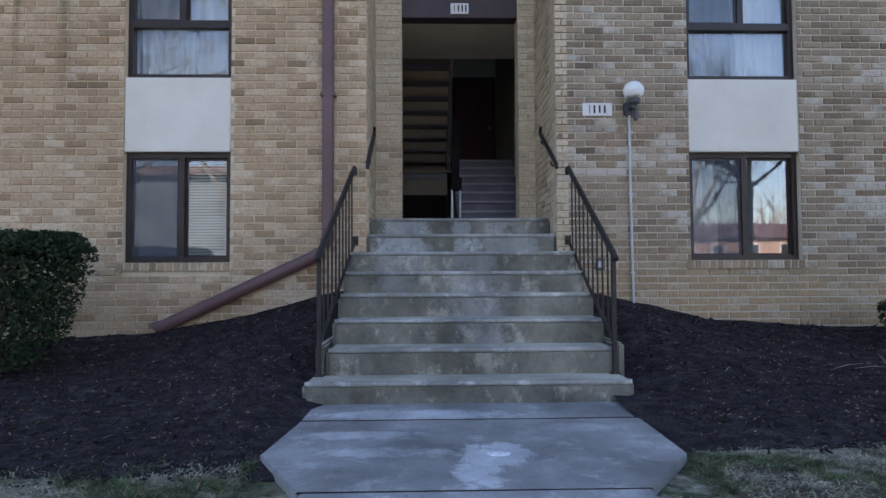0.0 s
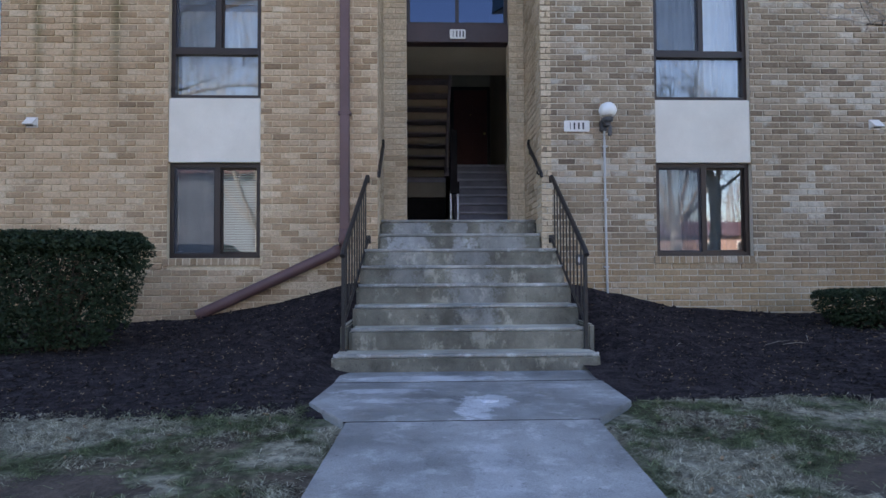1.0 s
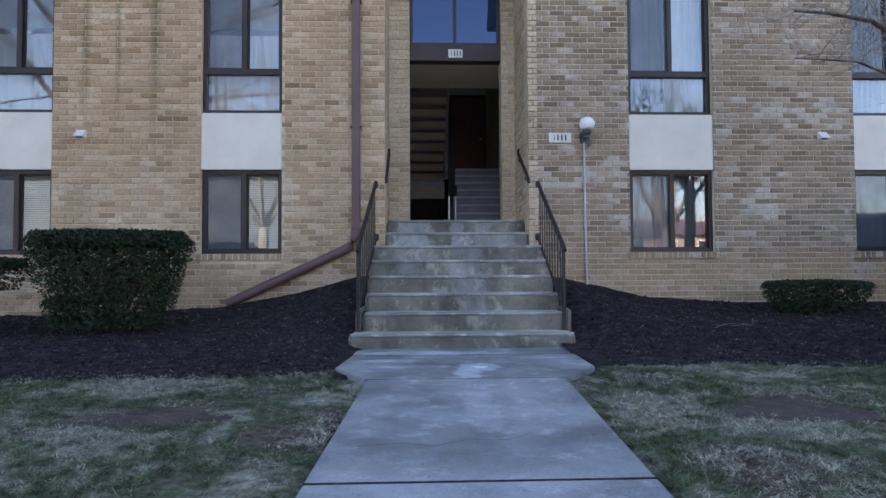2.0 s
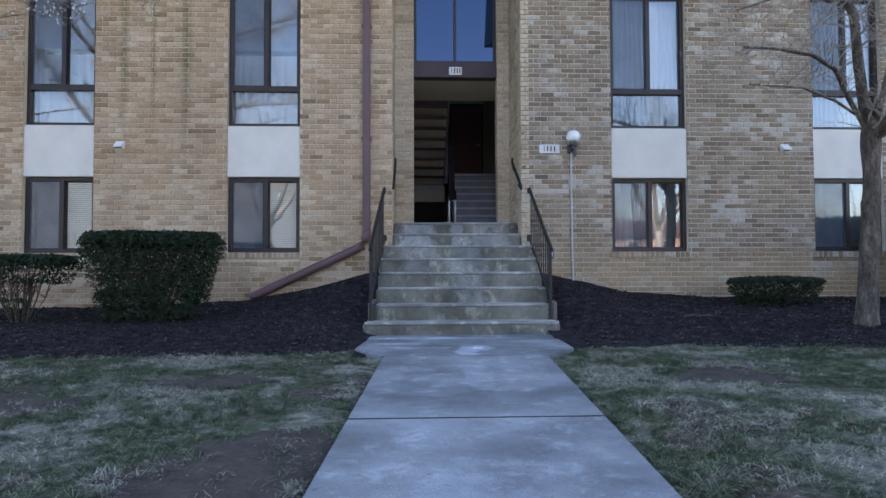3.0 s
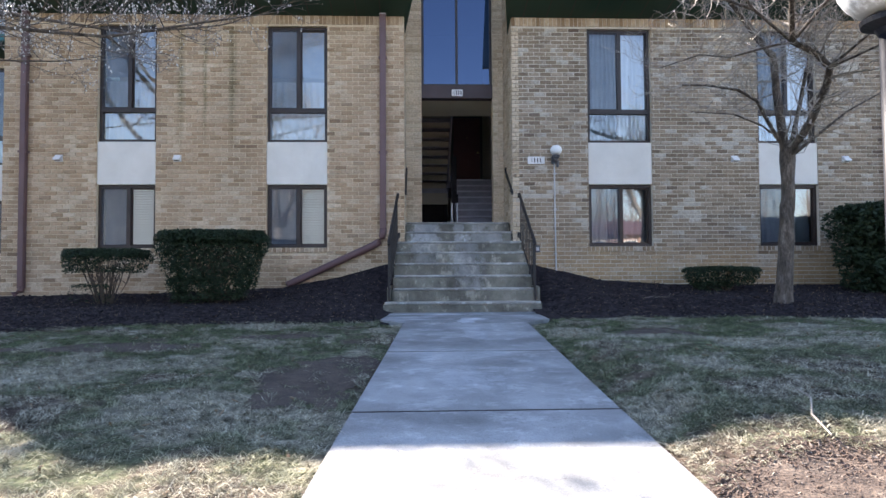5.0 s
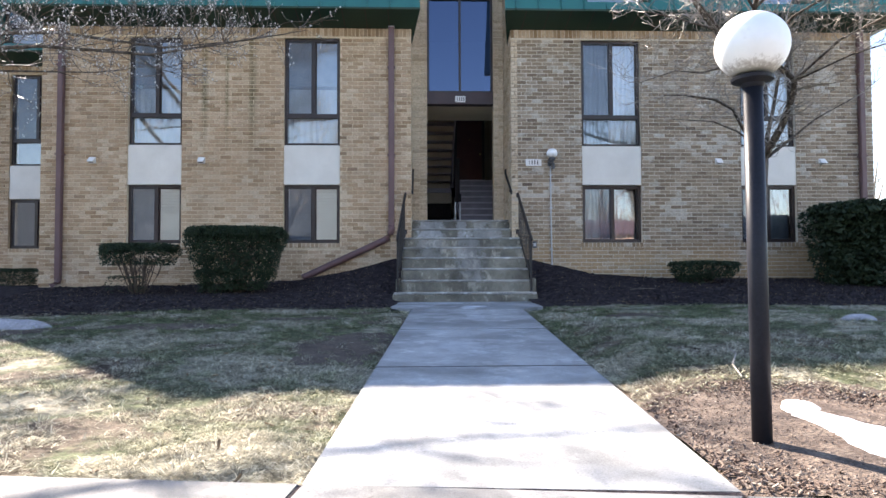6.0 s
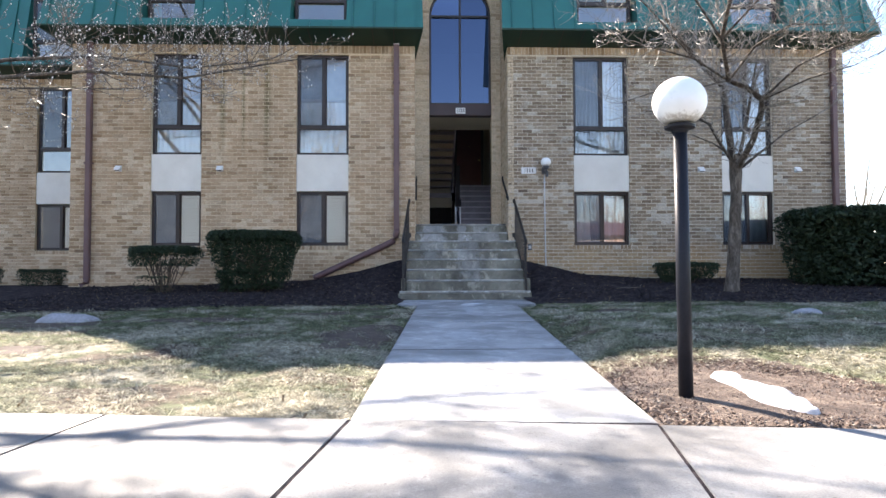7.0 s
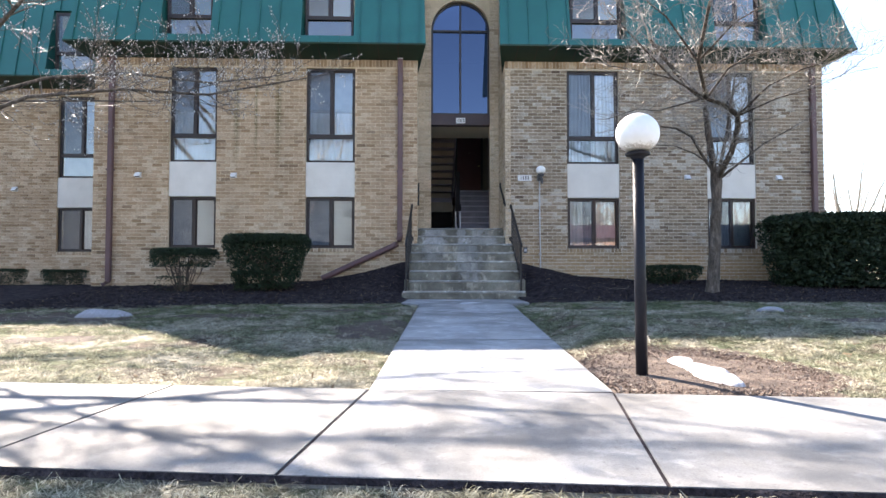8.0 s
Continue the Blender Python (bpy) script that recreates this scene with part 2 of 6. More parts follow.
def concrete(name, dark, light, bloom, top_lit=0.0, spread_more=0.0, salt=(), runs=1.3):
    """Worn concrete: damp stains, salt bloom in drifts, sandy grain; upward faces paler, by foot wear and painted
    skylight.
    """
    m, nt, p = base(name, 0.75, 0.0, 0.4)
    a = noise_tex(nt, 2.6, 7, 0.68)
    mid = tuple((d + l) / 2 for d, l in zip(dark, light))
    col = ramp(nt, a, [(0.33, dark), (0.50, mid), (0.66, light)])
    # Paler by surface normal: skylight on the treads put into the colour.
    if top_lit:
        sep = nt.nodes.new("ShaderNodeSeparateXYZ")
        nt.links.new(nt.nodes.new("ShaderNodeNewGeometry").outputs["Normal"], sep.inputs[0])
        col = mixc(nt, ramp(nt, sep.outputs[2], [(0.08, (0, 0, 0)), (0.45, (top_lit,) * 3)]), col, tuple(l * 2.0 for l in light))
    b = noise_tex(nt, 5.5, 8, 0.72, (1.0, 1.0, runs))
    col = mixc(nt, ramp(nt, b, [(0.54 - spread_more, (0, 0, 0)), (0.64 - spread_more, (bloom,) * 3)]), col, tuple(min(0.75, l * 1.75) for l in light))
    if salt:
        pos = nt.nodes.new("ShaderNodeSeparateXYZ")
        nt.links.new(nt.nodes.new("ShaderNodeNewGeometry").outputs["Position"], pos.inputs[0])
        speck = noise_tex(nt, 9, 8, 0.8)
        for sx, sy, rx, ry, amount in salt:
            u = calc(nt, "DIVIDE", calc(nt, "SUBTRACT", pos.outputs[0], sx), rx)
            v = calc(nt, "DIVIDE", calc(nt, "SUBTRACT", pos.outputs[1], sy), ry)
            r = calc(nt, "ADD", calc(nt, "MULTIPLY", u, u), calc(nt, "MULTIPLY", v, v))
            f = calc(nt, "SUBTRACT", calc(nt, "ADD", -0.95, calc(nt, "MULTIPLY", speck, 3.7)), r)
            col = mixc(nt, ramp(nt, f, [(0.12, (0, 0, 0)), (0.50, (amount,) * 3)]), col, (0.62, 0.64, 0.67))
    d = noise_tex(nt, 1.5, 4, 0.6, (1, 1, 0.4))
    col = mixc(nt, 1.0, col, ramp(nt, d, [(0.38, (0.62,) * 3), (0.6, (1.08,) * 3)]), "MULTIPLY")
    c = noise_tex(nt, 130, 3, 0.7)
    col = mixc(nt, 1.0, col, ramp(nt, c, [(0.3, (0.72,) * 3), (0.7, (1.12,) * 3)]), "MULTIPLY")
    e = noise_tex(nt, 38, 3, 0.6)
    col = mixc(nt, 1.0, col, ramp(nt, e, [(0.28, (0.55,) * 3), (0.36, (1,) * 3)]), "MULTIPLY")
    nt.links.new(col, p.inputs["Base Color"])
    nt.links.new(ramp(nt, a, [(0.3, (0.5,) * 3), (0.7, (0.85,) * 3)]), p.inputs["Roughness"])
    bump(nt, p, calc(nt, "ADD", c, calc(nt, "MULTIPLY", b, 0.8)), 0.45, 0.005)
    return m


# Walk toned lighter, sidewalk darker: shade and sun evened out in the colour.
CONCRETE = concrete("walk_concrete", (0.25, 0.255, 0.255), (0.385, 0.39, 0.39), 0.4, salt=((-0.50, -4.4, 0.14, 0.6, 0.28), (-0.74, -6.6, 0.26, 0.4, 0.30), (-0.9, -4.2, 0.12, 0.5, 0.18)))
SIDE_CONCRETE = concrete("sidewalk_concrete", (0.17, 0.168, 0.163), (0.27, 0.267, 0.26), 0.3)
# Slabs left of the walk, in a darker tone.
SIDE_DARK = concrete("darker_sidewalk_concrete", (0.115, 0.113, 0.110), (0.20, 0.198, 0.193), 0.35)
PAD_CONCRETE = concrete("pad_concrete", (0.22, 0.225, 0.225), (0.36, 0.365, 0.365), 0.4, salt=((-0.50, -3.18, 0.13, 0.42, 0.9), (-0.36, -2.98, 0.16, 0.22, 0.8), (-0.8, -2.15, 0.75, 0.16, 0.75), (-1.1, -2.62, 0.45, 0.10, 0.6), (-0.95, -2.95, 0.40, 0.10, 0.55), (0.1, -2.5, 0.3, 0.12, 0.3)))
NOSING = concrete("skylit_nosing", (0.24, 0.235, 0.215), (0.46, 0.455, 0.43), 0.7)
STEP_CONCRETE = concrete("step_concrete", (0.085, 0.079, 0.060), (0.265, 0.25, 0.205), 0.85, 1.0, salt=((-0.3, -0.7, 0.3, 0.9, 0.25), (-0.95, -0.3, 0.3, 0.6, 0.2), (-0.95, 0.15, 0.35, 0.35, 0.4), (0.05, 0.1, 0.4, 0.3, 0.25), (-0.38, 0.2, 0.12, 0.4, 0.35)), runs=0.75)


def lawn_material():
    """Winter lawn: straw, thin green and bare earth in patches."""
    m, nt, p = base("winter_lawn", 0.95, 0.0, 0.15)
    a = noise_tex(nt, 0.9, 6, 0.65)
    b = noise_tex(nt, 16, 5, 0.75)
    col = ramp(nt, a, [(0.34, (0.070, 0.050, 0.040)), (0.42, (0.13, 0.105, 0.078)), (0.485, (0.085, 0.10, 0.052)), (0.54, (0.25, 0.23, 0.17)), (0.75, (0.44, 0.41, 0.325))])
    col = mixc(nt, 1.0, col, ramp(nt, b, [(0.32, (0.25,) * 3), (0.66, (1.5,) * 3)]), "MULTIPLY")
    nt.links.new(col, p.inputs["Base Color"])
    bump(nt, p, b, 1.0, 0.03)
    return m


LAWN = lawn_material()


def blade_material():
    m, nt, p = base("grass_blade", 0.8, 0.0, 0.2)
    src = nt.nodes.new("ShaderNodeNewGeometry").outputs["Random Per Island"]
    straw = ramp(nt, src, [(0.0, (0.15, 0.13, 0.095)), (0.5, (0.50, 0.465, 0.36)), (1.0, (0.80, 0.76, 0.625))])
    green = ramp(nt, src, [(0.0, (0.065, 0.095, 0.042)), (1.0, (0.20, 0.255, 0.115))])
    a = noise_tex(nt, 0.9, 6, 0.65)
    f = ramp(nt, a, [(0.41, (0.10,) * 3), (0.455, (0.92,) * 3), (0.51, (0.86,) * 3), (0.56, (0.10,) * 3)])
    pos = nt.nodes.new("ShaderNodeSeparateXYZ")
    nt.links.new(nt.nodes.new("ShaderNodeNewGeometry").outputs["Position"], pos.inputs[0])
    # Greener growth towards the house, and part of its shade put into colour.
    house_shade = ramp(nt, calc(nt, "DIVIDE", calc(nt, "ADD", pos.outputs[1], 9.5), 6.0), [(0.0, (0.3,) * 3), (0.75, (1.0,) * 3)])
    col = mixc(nt, calc(nt, "MULTIPLY", f, house_shade), straw, green)
    col = mixc(nt, 1.0, col, ramp(nt, noise_tex(nt, 13, 5, 0.75), [(0.37, (0.28,) * 3), (0.57, (1.28,) * 3)]), "MULTIPLY")
    nt.links.new(col, p.inputs["Base Color"])
    tl = nt.nodes.new("ShaderNodeBsdfTranslucent")
    nt.links.new(col, tl.inputs["Color"])
    mx = nt.nodes.new("ShaderNodeMixShader")
    mx.inputs[0].default_value = 0.5
    nt.links.new(p.outputs[0], mx.inputs[1])
    nt.links.new(tl.outputs[0], mx.inputs[2])
    nt.links.new(mx.outputs[0], nt.nodes["Material Output"].inputs[0])
    return m


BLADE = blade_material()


def glass_material(name, tint, ior, shine=(0.95, 0.97, 1.0)):
    """Window glass: a pane that reflects the sky in front of it and lets the room show through."""
    m = bpy.data.materials.new(name)
    m.use_nodes = True
    nt = m.node_tree
    nt.nodes.remove(nt.nodes["Principled BSDF"])
    out = nt.nodes["Material Output"]
    gl = nt.nodes.new("ShaderNodeBsdfGlossy")
    gl.inputs["Roughness"].default_value = 0.015
    gl.inputs["Color"].default_value = (*shine, 1)
    tr = nt.nodes.new("ShaderNodeBsdfTransparent")
    tr.inputs["Color"].default_value = (*tint, 1)
    fr = nt.nodes.new("ShaderNodeFresnel")
    fr.inputs["IOR"].default_value = ior
    mx = nt.nodes.new("ShaderNodeMixShader")
    nt.links.new(fr.outputs[0], mx.inputs[0])
    nt.links.new(tr.outputs[0], mx.inputs[1])
    nt.links.new(gl.outputs[0], mx.inputs[2])
    bp = nt.nodes.new("ShaderNodeBump")
    bp.inputs["Strength"].default_value, bp.inputs["Distance"].default_value = 0.05, 0.01
    nt.links.new(noise_tex(nt, 1.6, 1, 0.4), bp.inputs["Height"])
    nt.links.new(bp.outputs[0], gl.inputs["Normal"])
    nt.links.new(mx.outputs[0], out.inputs[0])
    return m


GLASS = glass_material("window_glass", (0.88, 0.91, 0.91), 2.5)


def screen_material():
    """Fine insect mesh: half open, half dark thread."""
    m = bpy.data.materials.new("insect_mesh")
    m.use_nodes = True
    nt = m.node_tree
    p = nt.nodes["Principled BSDF"]
    p.inputs["Base Color"].default_value = (0.085, 0.10, 0.13, 1)
    p.inputs["Roughness"].default_value = 0.8
    tr = nt.nodes.new("ShaderNodeBsdfTransparent")
    mx = nt.nodes.new("ShaderNodeMixShader")
    nt.links.new(ramp(nt, noise_tex(nt, 3, 3, 0.5), [(0.3, (0.34,) * 3), (0.7, (0.46,) * 3)]), mx.inputs[0])
    nt.links.new(tr.outputs[0], mx.inputs[1])
    nt.links.new(p.outputs[0], mx.inputs[2])
    nt.links.new(mx.outputs[0], nt.nodes["Material Output"].inputs[0])
    return m


SCREEN = screen_material()
GUARD = surface("dull_black_paint", [(0.3, (0.012, 0.010, 0.010)), (0.7, (0.022, 0.018, 0.018))], 3, 80, 0.9, spec=0.1, grain=0.15)
# Stair window: the reflected sky's deep blue is put into the gloss colour.
GLASS_SKY = glass_material("sky_blue_glass", (0.035, 0.05, 0.09), 2.3, (0.37, 0.49, 0.76))


def globe_material():
    """Opal lamp globe, unlit, grimy towards its collar."""
    m, nt, p = base("opal_globe", 0.35, 0.0, 0.5)
    col = ramp(nt, noise_tex(nt, 9, 5, 0.6), [(0.3, (0.80, 0.80, 0.78)), (0.6, (0.86, 0.86, 0.85)), (0.78, (0.72, 0.71, 0.68))])
    sep = nt.nodes.new("ShaderNodeSeparateXYZ")
    nt.links.new(nt.nodes.new("ShaderNodeNewGeometry").outputs["Normal"], sep.inputs[0])
    grime = calc(nt, "ADD", calc(nt, "MULTIPLY", sep.outputs[2], -0.8), calc(nt, "MULTIPLY", noise_tex(nt, 55, 5, 0.75, (1, 1, 0.35)), 0.7))
    col = mixc(nt, ramp(nt, grime, [(0.82, (0, 0, 0)), (1.0, (0.7,) * 3)]), col, (0.22, 0.19, 0.15))
    nt.links.new(col, p.inputs["Base Color"])
    p.inputs["Subsurface Weight"].default_value = 0.6
    p.inputs["Subsurface Radius"].default_value = (0.12, 0.12, 0.12)
    return m


GLOBE = globe_material()

# ---- mesh helpers ----


class Shape:
    """A growing mesh of boxes, tubes and faces."""

    def __init__(self):
        self.v, self.f = [], []

    def face(self, *pts):
        i = len(self.v)
        self.v += [tuple(p) for p in pts]
        self.f.append(tuple(range(i, i + len(pts))))
        return self

    def box(self, x0, x1, y0, y1, z0, z1, m=None):
        i = len(self.v)
        pts = [(x, y, z) for z in (z0, z1) for y in (y0, y1) for x in (x0, x1)]
        self.v += [tuple(m @ Vector(p)) for p in pts] if m else pts
        self.f += [tuple(i + k for k in q) for q in ((0, 2, 3, 1), (4, 5, 7, 6), (0, 1, 5, 4), (1, 3, 7, 5), (3, 2, 6, 7), (2, 0, 4, 6))]
        return self

    def tube(self, pts, radii, n=8, caps=True):
        """A round bar along pts with a radius at each."""
        rings, up = [], Vector((0.31, 0.17, 0.94))
        pts = [Vector(p) for p in pts]
        for k, p in enumerate(pts):
            d = (pts[min(k + 1, len(pts) - 1)] - pts[max(k - 1, 0)]).normalized()
            a = d.cross(up if abs(d.dot(up)) < 0.95 else Vector((1, 0, 0))).normalized()
            b = d.cross(a)
            i = len(self.v)
            self.v += [tuple(p + (a * math.cos(2 * math.pi * j / n) + b * math.sin(2 * math.pi * j / n)) * radii[k]) for j in range(n)]
            rings.append(i)
        for r0, r1 in zip(rings, rings[1:]):
            self.f += [(r0 + j, r0 + (j + 1) % n, r1 + (j + 1) % n, r1 + j) for j in range(n)]
        if caps:
            self.f += [tuple(rings[0] + j for j in range(n))[::-1], tuple(rings[-1] + j for j in range(n))]
        return self

    def prism(self, poly, z0, z1):
        """An upright prism; z0 and z1 are numbers or functions of x and y."""
        lo = z0 if callable(z0) else (lambda x, y: z0)
        hi = z1 if callable(z1) else (lambda x, y: z1)
        i, n = len(self.v), len(poly)
        self.v += [(x, y, lo(x, y)) for x, y in poly] + [(x, y, hi(x, y)) for x, y in poly]
        self.f += [tuple(range(i + n - 1, i - 1, -1)), tuple(range(i + n, i + 2 * n))]
        self.f += [(i + k, i + (k + 1) % n, i + n + (k + 1) % n, i + n + k) for k in range(n)]
        return self

    def lathe(self, prof, cx, cy, n=24):
        """A turned form: (radius, z) pairs about an upright axis."""
        i = len(self.v)
        for r, z in prof:
            self.v += [(cx + r * math.cos(2 * math.pi * j / n), cy + r * math.sin(2 * math.pi * j / n), z) for j in range(n)]
        for k in range(len(prof) - 1):
            a, b = i + k * n, i + (k + 1) * n
            self.f += [(a + j, a + (j + 1) % n, b + (j + 1) % n, b + j) for j in range(n)]
        self.f += [tuple(i + j for j in range(n))[::-1], tuple(i + (len(prof) - 1) * n + j for j in range(n))]
        return self

    def mesh(self, name, mat, smooth=False):
        me = bpy.data.meshes.new(name)
        me.from_pydata(self.v, [], self.f)
        me.materials.append(mat)
        if smooth:
            me.polygons.foreach_set("use_smooth", [True] * len(me.polygons))
        me.update()
        return me


def part(name, shape, mat, parent=None, label="", smooth=False, bevel=0.0, seg=2):
    me = shape.mesh(name, mat, smooth)
    if bevel:
        bm = bmesh.new()
        bm.from_mesh(me)
        bmesh.ops.remove_doubles(bm, verts=bm.verts, dist=1e-5)
        bmesh.ops.recalc_face_normals(bm, faces=bm.faces)
        bmesh.ops.bevel(bm, geom=[e for e in bm.edges if len(e.link_faces) == 2 and e.calc_face_angle(0) > 0.4], offset=bevel, segments=seg, affect="EDGES", clamp_overlap=True)
        bm.to_mesh(me)
        bm.free()
    ob = new(name, me)
    ob.parent = parent
    return tagged(ob, label)


def thing(name, label, category, group="", kind="", at=(0, 0, 0)):
    ob = new(name)
    ob.empty_display_size = 0.2
    return tagged(ob, label, category, group, kind)


def structure(name, shape, mat, label="", category="", smooth=False, bevel=0.0):
    return tagged(part(name, shape, mat, None, label, smooth, bevel), "", category, "", "structure")


def lerp_table(x, table):
    if x <= table[0][0]:
        return table[0][1]
    for (a, u), (b, w) in zip(table, table[1:]):
        if x <= b:
            k = (x - a) / (b - a)
            return u + (w - u) * k
    return table[-1][1]


# ---- ground ----
WALL_BASE = [(-30, 0.20), (-7.9, 0.24), (-5.0, 0.28), (-3.36, 0.35), (-2.4, 0.52), (-1.6, 0.74), (0.65, 0.76), (1.0, 0.68), (2.0, 0.45), (3.2, 0.37), (7.5, 0.34), (30, 0.3)]
BED_EDGE = [(-30, -5.4), (-9.0, -4.4), (-5.7, -4.1), (-5.0, -3.8), (-4.3, -3.4), (-3.0, -3.35), (-1.5, -3.25), (0.5, -3.0), (1.6, -3.05), (3.4, -3.7), (5.2, -3.8), (7.0, -3.5), (12, -3.2), (30, -3)]
BED_CURVE = [(-4.5, 1.2), (-3.0, 1.5), (-2.0, 1.9), (-1.6, 2.9), (0.75, 2.9), (1.0, 1.9), (2.4, 1.7), (3.2, 0.9), (7, 0.9)]


def ease(k):
    k = min(max(k, 0.0), 1.0)
    return k * k * (3 - 2 * k)


def lawn_z(x, y):
    if y > -3.5:
        z = 0.02 + 0.006 * (y + 3.5)
    elif y > -11.1:
        z = 0.02 + 0.0345 * (y + 3.5)
    else:
        z = -0.242 + 0.012 * max(y + 11.1, -60)
    k = min(max((x - 0.6) / 2.5, 0), 1) * min(max((y + 9.2) / 2.5, 0), 1)
    rise = ease((x - 0.17 + 0.047 * (-3.5 - y)) / 0.45) * ease((y + 8.5) / 0.8) * ease((-4.3 - y) / 1.6)
    dip = ease((-1.7 - x) / 0.7) * ease((y + 9.2) / 0.8) * ease((-6.8 - y) / 0.8)
    return z + 0.05 * k + 0.09 * rise - 0.025 * dip


def bed_z(x, y):
    e = lerp_table(x, BED_EDGE)
    s = min(max((y - e) / (0.0 - e), 0), 1)
    z0 = lawn_z(x, e)
    rise = (lerp_table(x, WALL_BASE) - z0) * s ** lerp_table(x, BED_CURVE) + 0.012 * min(s * 8, 1)
    beside = min(max((0.95 - abs(x + 0.45 + 0.2 * (x < -0.45))) / -0.35 + 1.0, 0), 1) if abs(x + 0.45) < 1.75 else 1.0
    k = min(max((y + 1.85) / 0.3, 0), 1)
    return z0 + rise * max(k, beside) - 0.012 * (1 - max(k, beside))


def rough_z(x, y, a=0.012):
    return a * noise.noise(Vector((x * 2.3, y * 2.3, 0))) + a * 0.6 * noise.noise(Vector((x * 7, y * 7, 3)))


def sheet(x_list, y_list, zf, hole=None):
    s = Shape()
    nx = len(x_list)
    s.v = [(x, y, zf(x, y)) for y in y_list for x in x_list]
    for j in range(len(y_list) - 1):
        for i in range(nx - 1):
            if hole and hole((x_list[i] + x_list[i + 1]) / 2, (y_list[j] + y_list[j + 1]) / 2):
                continue
            a = j * nx + i
            s.f.append((a, a + 1, a + nx + 1, a + nx))
    return s


def spread(*runs):
    out = []
    for a, b, n in runs:
        out += [a + (b - a) * k / n for k in range(n)]
    return out + [runs[-1][1]]


def walk_left(y):
    return -1.235 - 0.043 * (-3.5 - y)


def walk_right(y):
    return 0.165 - 0.047 * (-3.5 - y)


SIDE_O, SIDE_U, SIDE_V = Vector((-1.49, -9.38)), Vector((0.9938, -0.111)), Vector((-0.111, -0.9938))


def on_paving(x, y, m=0.0):
    if -9.6 < y < -3.4 and walk_left(y) - m < x < walk_right(y) + m:
        return True
    if -3.6 < y < -1.7 and -1.5 - m < x < 0.5 + m:
        return True
    q = Vector((x, y)) - SIDE_O
    return -m < q.dot(SIDE_V) < 1.43 + m


BARE = [(-1.62, -6.05, 0.34, 0.55), (-3.5, -5.1, 0.55, 0.2), (1.28, -4.5, 0.45, 0.32), (3.3, -6.9, 0.6, 0.22), (-1.75, -6.6, 0.38, 0.9), (-3.6, -5.0, 0.75, 0.28), (-2.3, -4.4, 0.5, 0.2), (5.0, -5.2, 0.9, 0.4), (-5.9, -5.2, 1.5, 0.62), (-4.6, -7.1, 0.5, 0.22)]


def bare_amount(x, y):
    best = 9.0
    for cx, cy, rx, ry in BARE:
        best = min(best, ((x - cx) / rx) ** 2 + ((y - cy) / ry) ** 2)
    return best + 0.9 * noise.noise(Vector((x * 2.6, y * 2.6, 11))) + 0.4 * noise.noise(Vector((x * 8, y * 8, 12)))


def ground_z(x, y):
    z = lawn_z(x, y)
    if on_paving(x, y, 0.03):
        return z - 0.03
    q = (Vector((x, y)) - SIDE_O).dot(SIDE_V)
    return z + rough_z(x, y) - (0.016 if q > 1.4 else 0.0)


ground = structure("ground", sheet(spread((-400, -60, 6), (-60, -12, 12), (-12, 9, 150), (9, 60, 12), (60, 400, 6)), spread((-400, -60, 6), (-60, -15, 14), (-15, 0.1, 110), (0.1, 40, 8), (40, 400, 6)), ground_z), LAWN, "winter lawn of straw and thin green grass", "lawn", True)
structure("bare_earth", sheet(spread((-6.9, 6.0, 320)), spread((-8.0, -3.9, 120)), lambda x, y: ground_z(x, y) + 0.004, lambda x, y: bare_amount(x, y) > 0.8 or on_paving(x, y, 0.0)), EARTH, "bare reddish earth showing through the lawn", "bare earth", True)
bed_xs = spread((-30, -10, 10), (-10, 9, 170), (9, 30, 10))
bed_ys = [k / 40 for k in range(41)]


def bed_shape():
    s = Shape()
    nx = len(bed_xs)
    for k in bed_ys:
        for x in bed_xs:
            e = lerp_table(x, BED_EDGE) + 0.10 * noise.noise(Vector((x * 1.7, 5, 0))) + 0.05 * noise.noise(Vector((x * 6, 9, 0)))
            y = e + (0.25 - e) * k if -7.9 < x < 7.6 else e + (2.6 - e) * k
            s.v.append((x, y, bed_z(x, min(y, 0)) - (0.05 if k == 0 else 0) + rough_z(x, y, 0.016)))
    for j in range(len(bed_ys) - 1):
        for i in range(nx - 1):
            xm, ym = (bed_xs[i] + bed_xs[i + 1]) / 2, s.v[j * nx + i][1]
            if -1.35 < xm < 0.55 and ym > -3.4:
                continue
            a = j * nx + i
            s.f.append((a, a + 1, a + nx + 1, a + nx))
    return s


structure("mulch_bed", bed_shape(), MULCH, "planting bed of dark shredded bark mulch", "mulch bed", True)

# ---- paving ----


def slab(poly, parent, lift=0.018, thick=0.1, mat=None):
    s = Shape().prism(poly, lambda x, y: lawn_z(x, y) - thick, lambda x, y: lawn_z(x, y) + lift)
    return part("slab", s, mat or CONCRETE, parent, bevel=0.005)


def mix2(a, b, k):
    return (a[0] + (b[0] - a[0]) * k, a[1] + (b[1] - a[1]) * k)


walkway = thing("walkway", "grey concrete walkway with tooled joints and salt stains", "walkway", kind="structure")
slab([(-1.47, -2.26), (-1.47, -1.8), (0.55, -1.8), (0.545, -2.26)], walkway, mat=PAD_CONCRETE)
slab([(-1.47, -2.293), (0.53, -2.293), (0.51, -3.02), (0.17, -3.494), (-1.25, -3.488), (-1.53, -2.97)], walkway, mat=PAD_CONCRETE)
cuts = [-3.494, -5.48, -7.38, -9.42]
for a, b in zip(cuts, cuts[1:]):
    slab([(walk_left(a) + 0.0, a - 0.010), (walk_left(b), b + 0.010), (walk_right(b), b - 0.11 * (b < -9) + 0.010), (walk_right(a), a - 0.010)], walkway)
